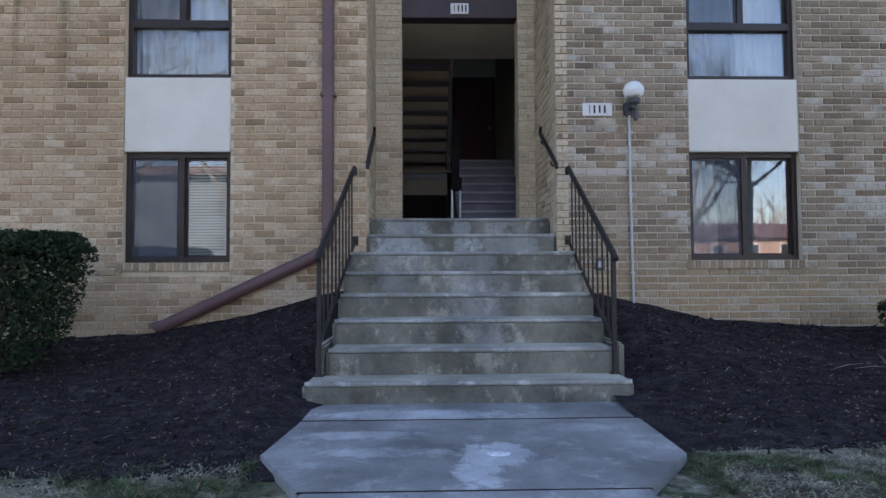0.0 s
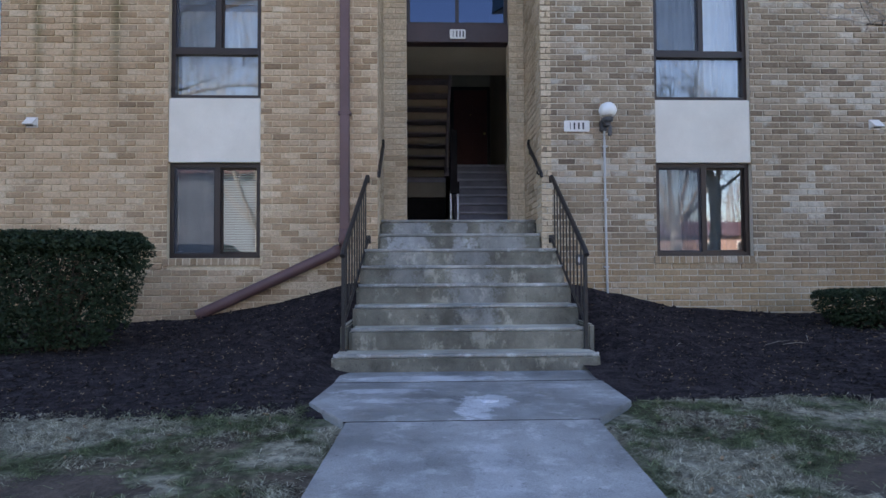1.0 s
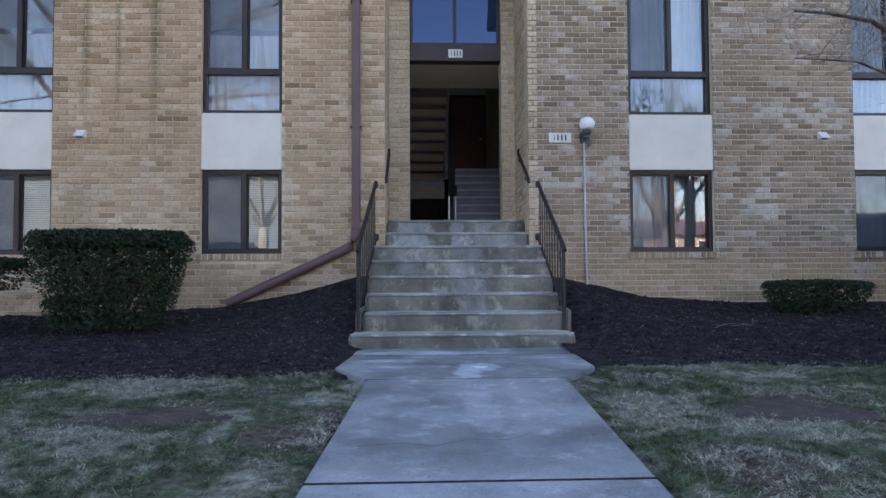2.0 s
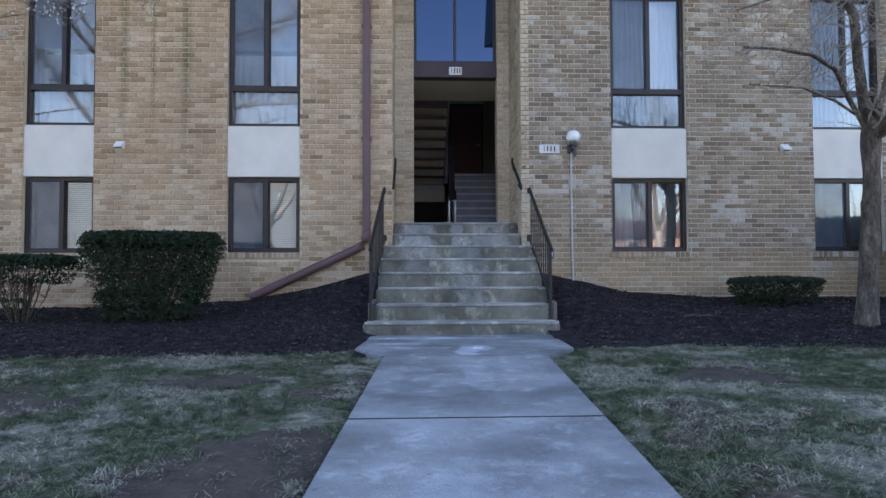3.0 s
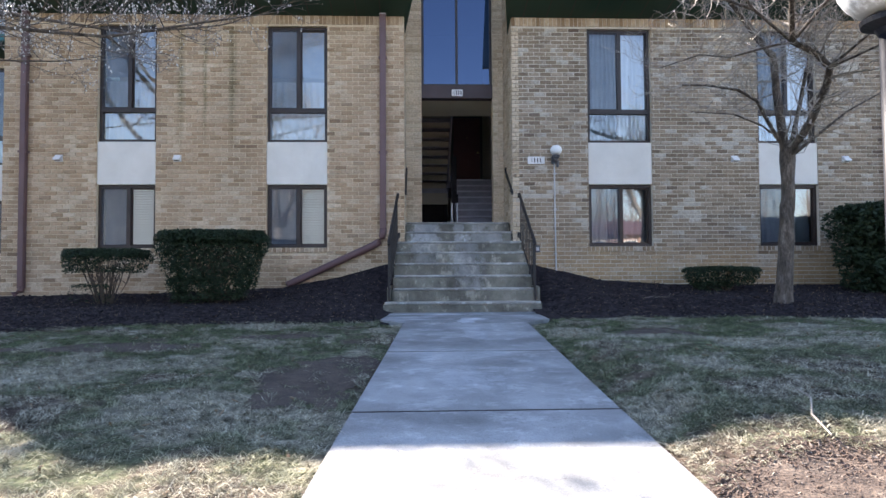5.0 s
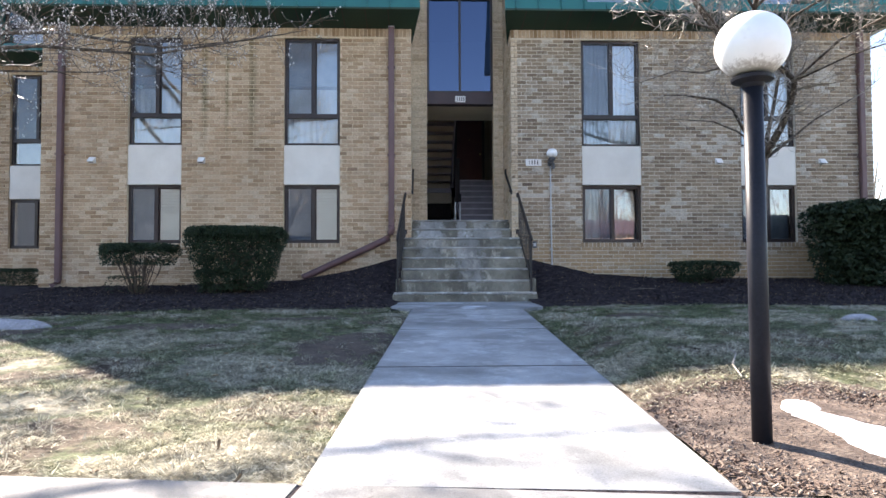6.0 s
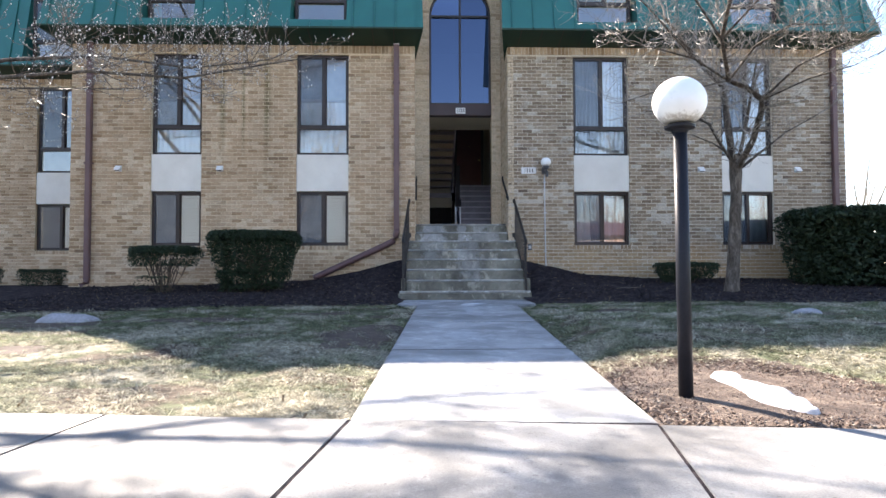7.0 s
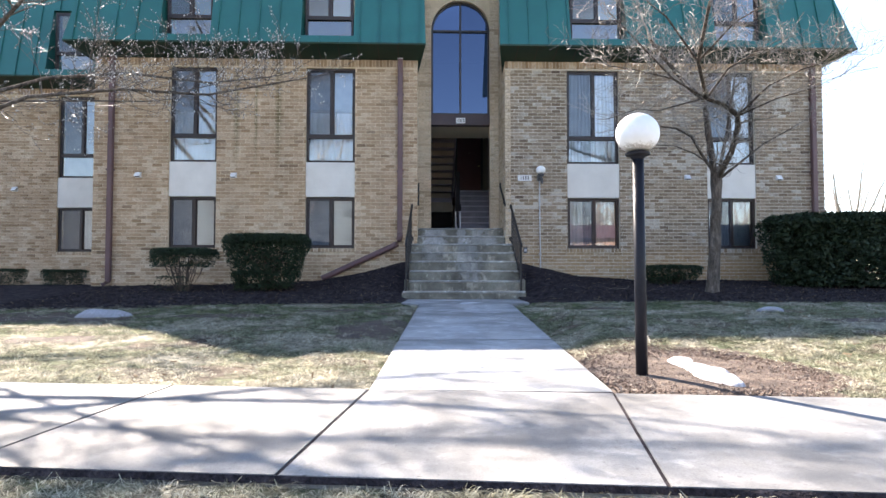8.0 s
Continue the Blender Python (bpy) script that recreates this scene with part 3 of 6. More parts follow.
sidewalk = thing("sidewalk", "pale concrete sidewalk of square slabs", "sidewalk", kind="structure")
side_cuts = [-12.0, -10.6, -9.2, -7.8, -6.4, -5.05, -3.7, -2.43, -1.164, 0.0, 1.376, 2.8, 4.2, 5.6, 7.0, 8.4, 9.8, 11.2]


def side_skew(u):
    """How far a sidewalk joint runs aslant."""
    return 0.052 if abs(u) < 0.01 else 0.08 if u > 0 else 0.10


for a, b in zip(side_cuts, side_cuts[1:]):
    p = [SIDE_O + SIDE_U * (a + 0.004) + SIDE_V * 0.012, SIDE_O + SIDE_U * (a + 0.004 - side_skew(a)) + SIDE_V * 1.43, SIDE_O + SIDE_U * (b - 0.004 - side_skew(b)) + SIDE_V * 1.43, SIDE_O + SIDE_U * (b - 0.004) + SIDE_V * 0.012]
    slab([tuple(q) for q in p], sidewalk, mat=SIDE_CONCRETE if a > -0.1 else SIDE_DARK)

# Raised dark strips: joint dirt and the shade of the deep gaps in one.
joints = Shape()
for jl, jr, y0, y1 in ((-1.47, 0.54, -2.278, -2.278), (-1.25, 0.17, -3.497, -3.499), (walk_left(-5.48), walk_right(-5.48), -5.48, -5.48), (walk_left(-7.38), walk_right(-7.38), -7.38, -7.38), (walk_left(-9.4), walk_right(-9.5), -9.41, -9.53)):
    joints.face(*[(x, y, lawn_z(x, y) + 0.0160) for x, y in ((jl, y0 - 0.014), (jr, y1 - 0.014), (jr, y1 + 0.014), (jl, y0 + 0.014))])
for a in side_cuts[1:-1]:
    skew = side_skew(a)
    q = [SIDE_O + SIDE_U * (a - 0.007) + SIDE_V * 0.02, SIDE_O + SIDE_U * (a + 0.007) + SIDE_V * 0.02, SIDE_O + SIDE_U * (a + 0.007 - skew) + SIDE_V * 1.42, SIDE_O + SIDE_U * (a - 0.007 - skew) + SIDE_V * 1.42]
    joints.face(*[(p.x, p.y, lawn_z(p.x, p.y) + 0.0145) for p in q])
structure("joint_soil_shade", joints, MULCH, "dark strips for the soil and deep shade of the paving joints", "soil")

edge = Shape()
for k in range(60):
    u0, u1 = -7.0 + 0.25 * k, -7.0 + 0.25 * (k + 1)
    w0, w1 = 0.016 + 0.02 * noise.noise(Vector((u0 * 2, 1, 1))), 0.016 + 0.02 * noise.noise(Vector((u1 * 2, 1, 1)))
    q = [SIDE_O + SIDE_U * u0 + SIDE_V * 1.431, SIDE_O + SIDE_U * u0 + SIDE_V * (1.43 + w0), SIDE_O + SIDE_U * u1 + SIDE_V * (1.43 + w1), SIDE_O + SIDE_U * u1 + SIDE_V * 1.431]
    edge.face(*[(p.x, p.y, lawn_z(p.x, p.y) + (0.016 if i in (0, 3) else -0.006)) for i, p in enumerate(q)])
structure("soil_edge", edge, MULCH, "damp soil along the sidewalk edge", "soil")

# ---- entrance steps ----
STEP_Z = [0.19, 0.375, 0.56, 0.745, 0.925, 1.105, 1.285, 1.465]
steps = thing("entrance_steps", "worn grey concrete entrance steps with rounded nosings", "steps", kind="structure")
for k, z in enumerate(STEP_Z):
    y0 = -1.83 + 0.305 * k
    x0, x1 = ((-1.555, 0.66) if k == 0 else (-1.45 + 0.002 * k, 0.625 + 0.004 * k) if k < 6 else (-1.30, 0.53))
    y1 = 3.0 if k == 7 else y0 + 0.34
    s = Shape().box(x0, x1, y0, y1, -0.1 if k < 6 else 0.9, z)
    # Added strip: edge wear plus the sky-lit line of the tread, in its colour.
    part("nosing", Shape().tube([(x0 + 0.02, y0 + 0.016, z - 0.014), (x1 - 0.02, y0 + 0.016, z - 0.014)], [0.0185, 0.0185], 12), NOSING, steps, "pale nosing strip, its wear and skylight both in the colour", smooth=True)
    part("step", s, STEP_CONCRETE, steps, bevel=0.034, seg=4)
for x0, x1 in ((-1.52, -1.458), (0.64, 0.695)):
    part("kerb", Shape().box(x0, x1, -1.50, 0.02, -0.1, 0.40), STEP_CONCRETE, steps, bevel=0.015)

# ---- building ----
LOW, MID0, MID1, TOP = 1.03, 2.085, 2.80, 4.77
EAVE = 4.955
HOLES_L = [(-6.38, -5.42), (-3.60, -2.59)]
HOLES_R = [(1.83, 2.93), (4.79, 5.83)]
SET_Y = 2.3
HOLES_S = [(-9.92, -8.87)]


def front_wall(x0, x1, y, holes, z0=-0.3, z1=EAVE + 0.3, thick=0.3):
    s = Shape()
    cur = x0
    for a, b in holes:
        s.box(cur, a, y, y + thick, z0, z1)
        s.box(a, b, y, y + thick, z0, LOW - 0.06)
        s.box(a, b, y, y + thick, TOP, z1)
        cur = b
    s.box(cur, x1, y, y + thick, z0, z1)
    return s


wall_left = structure("wall_left", front_wall(-7.9, -1.30, 0.006, HOLES_L), MORTAR_TAN, "tan brick front wall", "wall")
wall_right = structure("wall_right", front_wall(0.53, 7.30, 0.006, HOLES_R), MORTAR_GREY, "grey-brown brick front wall with limewashed bricks", "wall")
wall_set = structure("wall_setback", front_wall(-20, -7.6, SET_Y + 0.006, HOLES_S), MORTAR_TAN, "tan brick wall set back", "wall")
wall_end_l = structure("wall_end_left", Shape().box(-7.894, -7.6, 0.31, SET_Y + 0.3, -0.3, EAVE + 0.3), MORTAR_TAN, "brick end wall", "wall")
wall_end_r = structure("wall_end_right", Shape().box(7.0, 7.294, 0.31, 9.0, -0.3, EAVE + 0.3), MORTAR_GREY, "brick end wall", "wall")
REC = 1.126
rec_l = structure("recess_wall_left", Shape().box(-1.60, -1.306, 0.31, REC + 0.2, 0.4, 7.4), MORTAR_TAN, "tan brick side wall of the entry recess", "wall")
rec_r = structure("recess_wall_right", Shape().box(0.536, 0.83, 0.31, REC + 0.2, 0.4, 7.4), MORTAR_TAN, "tan brick side wall of the entry recess", "wall")
DOOR_L, DOOR_R, SOFF = -1.0, 0.335, 3.87
ARCH_C, ARCH_R0, SPRING = (DOOR_L + DOOR_R) / 2, (DOOR_R - DOOR_L) / 2, 6.06


def arch_wall():
    s = Shape()
    y0, y1 = REC + 0.006, REC + 0.26
    s.box(-1.306, DOOR_L, y0, y1, 0.9, 7.5)
    s.box(DOOR_R, 0.536, y0, y1, 0.9, 7.5)
    n = 20
    for k in range(n):
        a0, a1 = math.pi * k / n, math.pi * (k + 1) / n
        p0 = (ARCH_C + ARCH_R0 * math.cos(a0), SPRING + ARCH_R0 * math.sin(a0))
        p1 = (ARCH_C + ARCH_R0 * math.cos(a1), SPRING + ARCH_R0 * math.sin(a1))
        i = len(s.v)
        s.v += [(p0[0], y0, p0[1]), (p1[0], y0, p1[1]), (p1[0], y0, 7.5), (p0[0], y0, 7.5), (p0[0], y1, p0[1]), (p1[0], y1, p1[1]), (p1[0], y1, 7.5), (p0[0], y1, 7.5)]
        s.f += [(i, i + 1, i + 2, i + 3), (i + 4, i + 7, i + 6, i + 5), (i, i + 4, i + 5, i + 1)]
    return s


wall_arch = structure("wall_arch", arch_wall(), MORTAR_TAN, "tan brick wall round the arched stair window", "wall")

# inner shell that closes rooms, stairwell and roof
structure("wall_room_back", Shape().box(-7.6, -1.9, 3.4, 3.5, -0.3, 7.2).box(1.1, 7.0, 3.4, 3.5, -0.3, 7.2), ROOM, "plain room wall", "wall")
structure("wall_stair_left", Shape().box(-1.9, -1.5, REC + 0.2, 7.2, -0.3, 7.4), INNER_WALL, "painted stairwell wall", "wall")
structure("wall_stair_right", Shape().box(0.72, 1.1, REC + 0.2, 7.2, -0.3, 7.4), INNER_WALL, "painted stairwell wall", "wall")
structure("wall_stair_back", Shape().box(-1.5, 0.72, 6.8, 7.1, -1.4, 7.4), INNER_WALL, "painted stairwell wall", "wall")
structure("floor_rooms", Shape().box(-7.6, -1.9, 0.3, 3.4, 0.05, 0.18).box(1.1, 7.0, 0.3, 3.4, 0.05, 0.18).box(-7.6, -1.9, 0.3, 3.4, 2.35, 2.6).box(1.1, 7.0, 0.3, 3.4, 2.35, 2.6).box(-20, -7.9, SET_Y + 0.3, 5.4, 2.35, 2.6), ROOM, "room floors", "floor")
structure("ceiling", Shape().box(-7.6, -1.9, 0.32, 9.0, 4.99, 5.2).box(1.1, 7.0, 0.32, 9.0, 4.99, 5.2).box(-1.5, 0.72, 1.4, 6.8, 7.2, 7.3), ROOM, "plain ceilings", "ceiling")
structure("wall_set_back", Shape().box(-20, -7.9, 5.4, 5.5, -0.3, 7.6), ROOM, "plain room wall", "wall")
structure("wall_set_end", Shape().box(-20.3, -20, SET_Y, 5.5, -0.3, 7.2), ROOM, "plain end wall", "wall")

# ---- mansard roof ----
LIP_Y, LIP_Z, ROOF_Y, ROOF_Z = -0.60, 5.085, -0.02, 7.5


def mansard(name, x0, x1, y, in0, in1, windows, label, top=ROOF_Z):
    """A run of mansard: sloping seamed face with window slots, ribbed soffit, flat top. in0, in1: how far the top draws in at the ends."""
    roof = thing(name, label, "roof", kind="structure")
    h = top - LIP_Z
    run = ROOF_Y - LIP_Y

    def at(x, z):
        return (x, y + LIP_Y + run * (z - LIP_Z) / h, z)
    face = Shape()
    cur = x0
    wz0, wz1 = 5.24, 6.75
    def ends(z):
        k = (z - LIP_Z) / h
        return x0 + in0 * k, x1 - in1 * k
    marks = []
    for a, b in windows:
        marks.append((cur, a, "solid"))
        marks.append((a, b, "window"))
        cur = b
    marks.append((cur, x1, "solid"))
    def clampx(x, z):
        lo, hi = ends(z)
        return min(max(x, lo), hi)
    for a, b, what in marks:
        bands = [(LIP_Z, top)] if what == "solid" else [(LIP_Z, wz0), (wz1, top)]
        for za, zb in bands:
            face.face(at(clampx(a, za), za), at(clampx(b, za), za), at(clampx(b, zb), zb), at(clampx(a, zb), zb))
        if what == "window":
            for xx in (a, b):
                face.face(at(xx, wz0), at(xx, wz1), (xx, y + 0.1, wz1), (xx, y + 0.1, wz0))
            face.face(at(a, wz0), at(b, wz0), (b, y + 0.1, wz0), (a, y + 0.1, wz0))
            face.face(at(a, wz1), at(b, wz1), (b, y + 0.1, wz1), (a, y + 0.1, wz1))
    lo, hi = ends(top)
    face.face((lo, y + ROOF_Y, top), (hi, y + ROOF_Y, top), (hi, y + 9.0, top), (lo, y + 9.0, top))
    # returned ends
    for xe, xt, deep in ((x0, lo, 1.12 if in0 < 0.3 else 9.0), (x1, hi, 1.12 if in1 < 0.3 else 9.0)):
        we = xe + 0.18 * (1 if xe == x0 else -1)
        if deep < 2:
            face.face((xe, y + LIP_Y, LIP_Z), (xt, y + ROOF_Y, top), (we, y + 0.62, top), (we, y + 0.48, 4.82))
        else:
            face.face((xe, y + LIP_Y, LIP_Z), (xt, y + ROOF_Y, top), (xt, y + deep, top), (xe, y + deep, LIP_Z))
    part("cladding", face, ROOF_GREEN, roof)
    seams = []
    x = x0 + 0.2
    while x < x1 - 0.1:
        lo2, hi2 = ends(top)
        zt = top
        if x < lo2:
            zt = LIP_Z + h * (x - x0) / max(in0, 1e-3)
        elif x > hi2:
            zt = LIP_Z + h * (x1 - x) / max(in1, 1e-3)
        spans = [(LIP_Z + 0.005, zt)]
        if any(a - 0.05 < x < b + 0.05 for a, b in windows):
            spans = [(LIP_Z + 0.005, wz0 - 0.05), (wz1 + 0.02, zt)]
        for za, zb in spans:
            if zb - za < 0.02:
                continue
            s = Shape()
            p, q = at(x, za), at(x, zb)
            i = len(s.v)
            s.v += [(p[0] - 0.007, p[1], p[2]), (p[0] + 0.007, p[1], p[2]), (p[0] + 0.007, p[1] - 0.03, p[2]), (p[0] - 0.007, p[1] - 0.03, p[2]), (q[0] - 0.007, q[1], q[2]), (q[0] + 0.007, q[1], q[2]), (q[0] + 0.007, q[1] - 0.03, q[2]), (q[0] - 0.007, q[1] - 0.03, q[2])]
            s.f += [(0, 1, 2, 3), (7, 6, 5, 4), (3, 2, 6, 7), (0, 3, 7, 4), (2, 1, 5, 6)]
            seams.append(part("seam", s, ROOF_GREEN, roof))
        x += 0.40
    soffit = Shape()
    wx0, wx1 = (x0 + 0.36 if in0 else x0), (x1 - 0.36 if in1 else x1)
    if in0 and in0 < 0.3:
        wx0 = x0 + 0.18
    if in1 and in1 < 0.3:
        wx1 = x1 - 0.17
    wy = y - 0.004
    soffit.face((x0, y + LIP_Y, LIP_Z - 0.02), (x1, y + LIP_Y, LIP_Z - 0.02), (wx1, wy, EAVE - 0.01), (wx0, wy, EAVE - 0.01))
    soffit.face((x0, y + LIP_Y, LIP_Z - 0.02), (x1, y + LIP_Y, LIP_Z - 0.02), (x1, y + LIP_Y - 0.004, LIP_Z + 0.012), (x0, y + LIP_Y - 0.004, LIP_Z + 0.012))
    for xe, we, deep in ((x0, wx0, 1.12 if in0 < 0.3 else 9.0), (x1, wx1, 1.12 if in1 < 0.3 else 9.0)):
        if deep < 2:
            soffit.face((xe, y + LIP_Y, LIP_Z - 0.02), (we, y + 0.48, 4.80), (we, wy, EAVE - 0.01))
        else:
            soffit.face((xe, y + LIP_Y, LIP_Z - 0.02), (xe, y + deep, LIP_Z - 0.02), (we, y + deep, EAVE - 0.01), (we, wy, EAVE - 0.01))
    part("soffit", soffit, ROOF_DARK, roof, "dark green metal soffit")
    ribs = Shape()
    x = wx0 + 0.2
    while x < wx1:
        ribs.face((x - 0.008, y + LIP_Y, LIP_Z - 0.024), (x + 0.008, y + LIP_Y, LIP_Z - 0.024), (x + 0.008, wy, EAVE - 0.016), (x - 0.008, wy, EAVE - 0.016))
        x += 0.40
    part("soffit_rib", ribs, FRAME_BROWN, roof)
    return roof


mansard("roof_left", -8.25, -1.13, 0.0, 0.36, 0.06, [(-6.40, -5.40), (-3.62, -2.57)], "teal green standing-seam metal mansard roof")
mansard("roof_right", 0.35, 7.67, 0.0, 0.06, 0.62, [(1.80, 2.95), (4.77, 5.86)], "teal green standing-seam metal mansard roof")
# Top raised out of view so this roof's shadow reaches further.
mansard("roof_setback", -20.0, -7.9, SET_Y, 0.0, 0.0, [(-9.94, -8.85)], "teal green standing-seam metal mansard roof", 7.92)
structure("roof_top", Shape().box(-1.6, 0.83, 0.4, 9.0, 7.41, 7.5), FRAME_BROWN, "flat roof over the stair tower", "roof")

# ---- windows ----


def window(name, x0, x1, z0, z1, y, rail=None, cover=None, split=0.5):
    """A bronze sliding window in a wall's opening: frame, mullions, panes; with a rail, a fixed light below the sliders."""
    w = thing(name, "dark bronze aluminium sliding window with reflective panes", "window", "windows of the front", "structure")
    t, d0, d1 = 0.045, y + 0.07, y + 0.15
    s = Shape().box(x0, x0 + t, d0, d1, z0, z1).box(x1 - t, x1, d0, d1, z0, z1).box(x0 + t, x1 - t, d0, d1, z0, z0 + t).box(x0 + t, x1 - t, d0, d1, z1 - t, z1)
    part("window_frame", s, FRAME_BROWN, w)
    xm = x0 + (x1 - x0) * split
    zs = z0 + t
    if rail:
        part("rail", Shape().box(x0 + t, x1 - t, d0 - 0.004, d1 - 0.01, rail - 0.035, rail + 0.035), FRAME_BROWN, w)
        part("pane", Shape().face((x0 + t, d0 + 0.05, zs), (x1 - t, d0 + 0.05, zs), (x1 - t, d0 + 0.05, rail - 0.035), (x0 + t, d0 + 0.05, rail - 0.035)), GLASS, w).visible_shadow = False
        zs = rail + 0.035
    part("mullion", Shape().box(xm - 0.028, xm + 0.028, d0 - 0.003, d1 - 0.012, zs, z1 - t), FRAME_BROWN, w)
    for a, b, dy in ((x0 + t, xm - 0.028, 0.035), (xm + 0.028, x1 - t, 0.055)):
        part("sash", Shape().box(a, a + 0.02, d0 + dy - 0.01, d0 + dy + 0.012, zs, z1 - t).box(b - 0.02, b, d0 + dy - 0.01, d0 + dy + 0.012, zs, z1 - t).box(a, b, d0 + dy - 0.009, d0 + dy + 0.011, zs, zs + 0.02).box(a, b, d0 + dy - 0.009, d0 + dy + 0.011, z1 - t - 0.02, z1 - t), FRAME_BROWN, w)
        part("pane", Shape().face((a, d0 + dy, zs), (b, d0 + dy, zs), (b, d0 + dy, z1 - t), (a, d0 + dy, z1 - t)), GLASS, w).visible_shadow = False
        if a == x0 + t:
            part("insect_screen", Shape().face((a, d0 + 0.012, zs), (b, d0 + 0.012, zs), (b, d0 + 0.012, z1 - t), (a, d0 + 0.012, z1 - t)), SCREEN, w, "fine dark insect screen").visible_shadow = False
    return w


def curtain(name, x0, x1, z0, z1, y, mat, label, waves=9, amp=0.02):
    """Hanging cloth in folds, behind the glass."""
    s = Shape()
    n = waves * 6
    rows = 6
    for j in range(rows + 1):
        for i in range(n + 1):
            k = i / n
            x = x0 + (x1 - x0) * k + 0.012 * math.sin(j * 0.9 + k * 7)
            s.v.append((x, y + amp * math.sin(k * waves * 2 * math.pi + 0.5 * math.sin(j * 1.3 + k * 9)) * (0.6 + 0.4 * math.sin(k * 13)), z0 + (z1 - z0) * j / rows))
    for j in range(rows):
        for i in range(n):
            a = j * (n + 1) + i
            s.f.append((a, a + 1, a + n + 2, a + n + 1))
    return tagged(part(name, s, mat, None, label, smooth=True), "", "curtain", "curtains")


def blind(x0, x1, z0, z1, y, mat, label):
    b = thing("blind", label, "blind", "blinds")
    z = z0
    while z < z1:
        part("slat", Shape().face((x0, y, z), (x1, y, z), (x1, y + 0.018, z + 0.022), (x0, y + 0.018, z + 0.022)), mat, b)
        z += 0.028
    return b


n_win = 0
for wall_y, holes in ((0.0, HOLES_L), (0.0, HOLES_R), (SET_Y, HOLES_S)):
    for a, b in holes:
        n_win += 1
        window("window_%d" % n_win, a + 0.004, b - 0.004, LOW, MID0 - 0.004, wall_y, split=0.52)
        n_win += 1
        window("window_%d" % n_win, a + 0.004, b - 0.004, MID1 + 0.004, TOP, wall_y, rail=3.345, split=0.52)
        pan = structure("panel", Shape().box(a + 0.003, b - 0.003, wall_y + 0.012, wall_y + 0.2, MID0, MID1), STUCCO, "smooth off-white stucco panel between the windows", "panel", bevel=0.006)
        # third storey window in the mansard
        n_win += 1
        window("window_%d" % n_win, a + 0.02, b - 0.02, 5.27, 6.70, wall_y - 0.32, rail=5.72, split=0.52)
for a, b in HOLES_R:
    curtain("curtain", a + 0.02, a + (b - a) * 0.5, MID1, TOP - 0.02, 0.24, CURTAIN_DIM, "grey translucent curtain behind a window", 7)
    curtain("curtain", a + (b - a) * 0.5, b - 0.02, MID1, TOP - 0.02, 0.27, CURTAIN, "white sheer curtain behind a window", 7, 0.03)
curtain("curtain", 1.86, 2.2, LOW, MID0, 0.25, CURTAIN, "white sheer curtain drawn aside", 4, 0.03)
curtain("curtain", 2.2, 2.42, LOW, MID0, 0.25, CURTAIN_DIM, "grey curtain drawn aside", 4, 0.03)
# Right half is an addition that lightens a pane left black.
curtain("curtain", 4.82, 5.79, LOW, MID0, 0.25, CURTAIN_DIM, "grey curtain across a window, right half added to lighten it", 8, 0.02)
# Unseen cloth, added to lighten the dark right side of this window.
curtain("curtain", 2.45, 2.9, LOW, MID0, 0.30, CURTAIN_DIM, "grey curtain drawn aside", 4, 0.03)
for a, b in HOLES_L:
    blind(a + (b - a) * 0.5, b - 0.03, LOW + 0.02, MID0 - 0.05, 0.22, BLIND, "pale slatted blind behind a window")
    curtain("curtain", a + 0.02, a + (b - a) * 0.5, LOW, MID0 - 0.03, 0.26, CURTAIN_DIM, "grey cloth blind behind a window", 3, 0.004)
    curtain("curtain", a + 0.02, b - 0.02, 3.95, TOP - 0.02, 0.25, CURTAIN_DIM, "grey cloth blind half lowered", 3, 0.004)
    curtain("curtain", a + 0.02, b - 0.02, MID1, 3.9, 0.32, CURTAIN, "white sheer curtain behind a window", 8, 0.02)
for a, b in HOLES_S:
    curtain("curtain", a + 0.5, b - 0.02, LOW, MID0 - 0.03, SET_Y + 0.26, CURTAIN, "white sheer curtain behind a window", 5)
    curtain("curtain", a + 0.02, b - 0.02, MID1, TOP - 0.02, SET_Y + 0.26, CURTAIN_DIM, "grey cloth blind behind a window", 3, 0.004)

# arched stair window
aw = thing("window_arch", "tall arched stair window in a dark bronze frame", "window", kind="structure")
WZ0 = 4.115


def arch_window():
    s = Shape()
    y0, y1, t = REC + 0.10, REC + 0.18, 0.045
    s.box(DOOR_L, DOOR_L + t, y0, y1, WZ0, SPRING).box(DOOR_R - t, DOOR_R, y0, y1, WZ0, SPRING).box(DOOR_L + t, DOOR_R - t, y0, y1, WZ0, WZ0 + t)
    n = 24
    for k in range(n):
        a0, a1 = math.pi * k / n, math.pi * (k + 1) / n
        q = [(ARCH_C + r * math.cos(a), SPRING + r * math.sin(a)) for r, a in ((ARCH_R0, a0), (ARCH_R0, a1), (ARCH_R0 - t, a1), (ARCH_R0 - t, a0))]
        s.face(*[(x, y0, z) for x, z in q])
        s.face((q[3][0], y0, q[3][1]), (q[2][0], y0, q[2][1]), (q[2][0], y1, q[2][1]), (q[3][0], y1, q[3][1]))
    return s


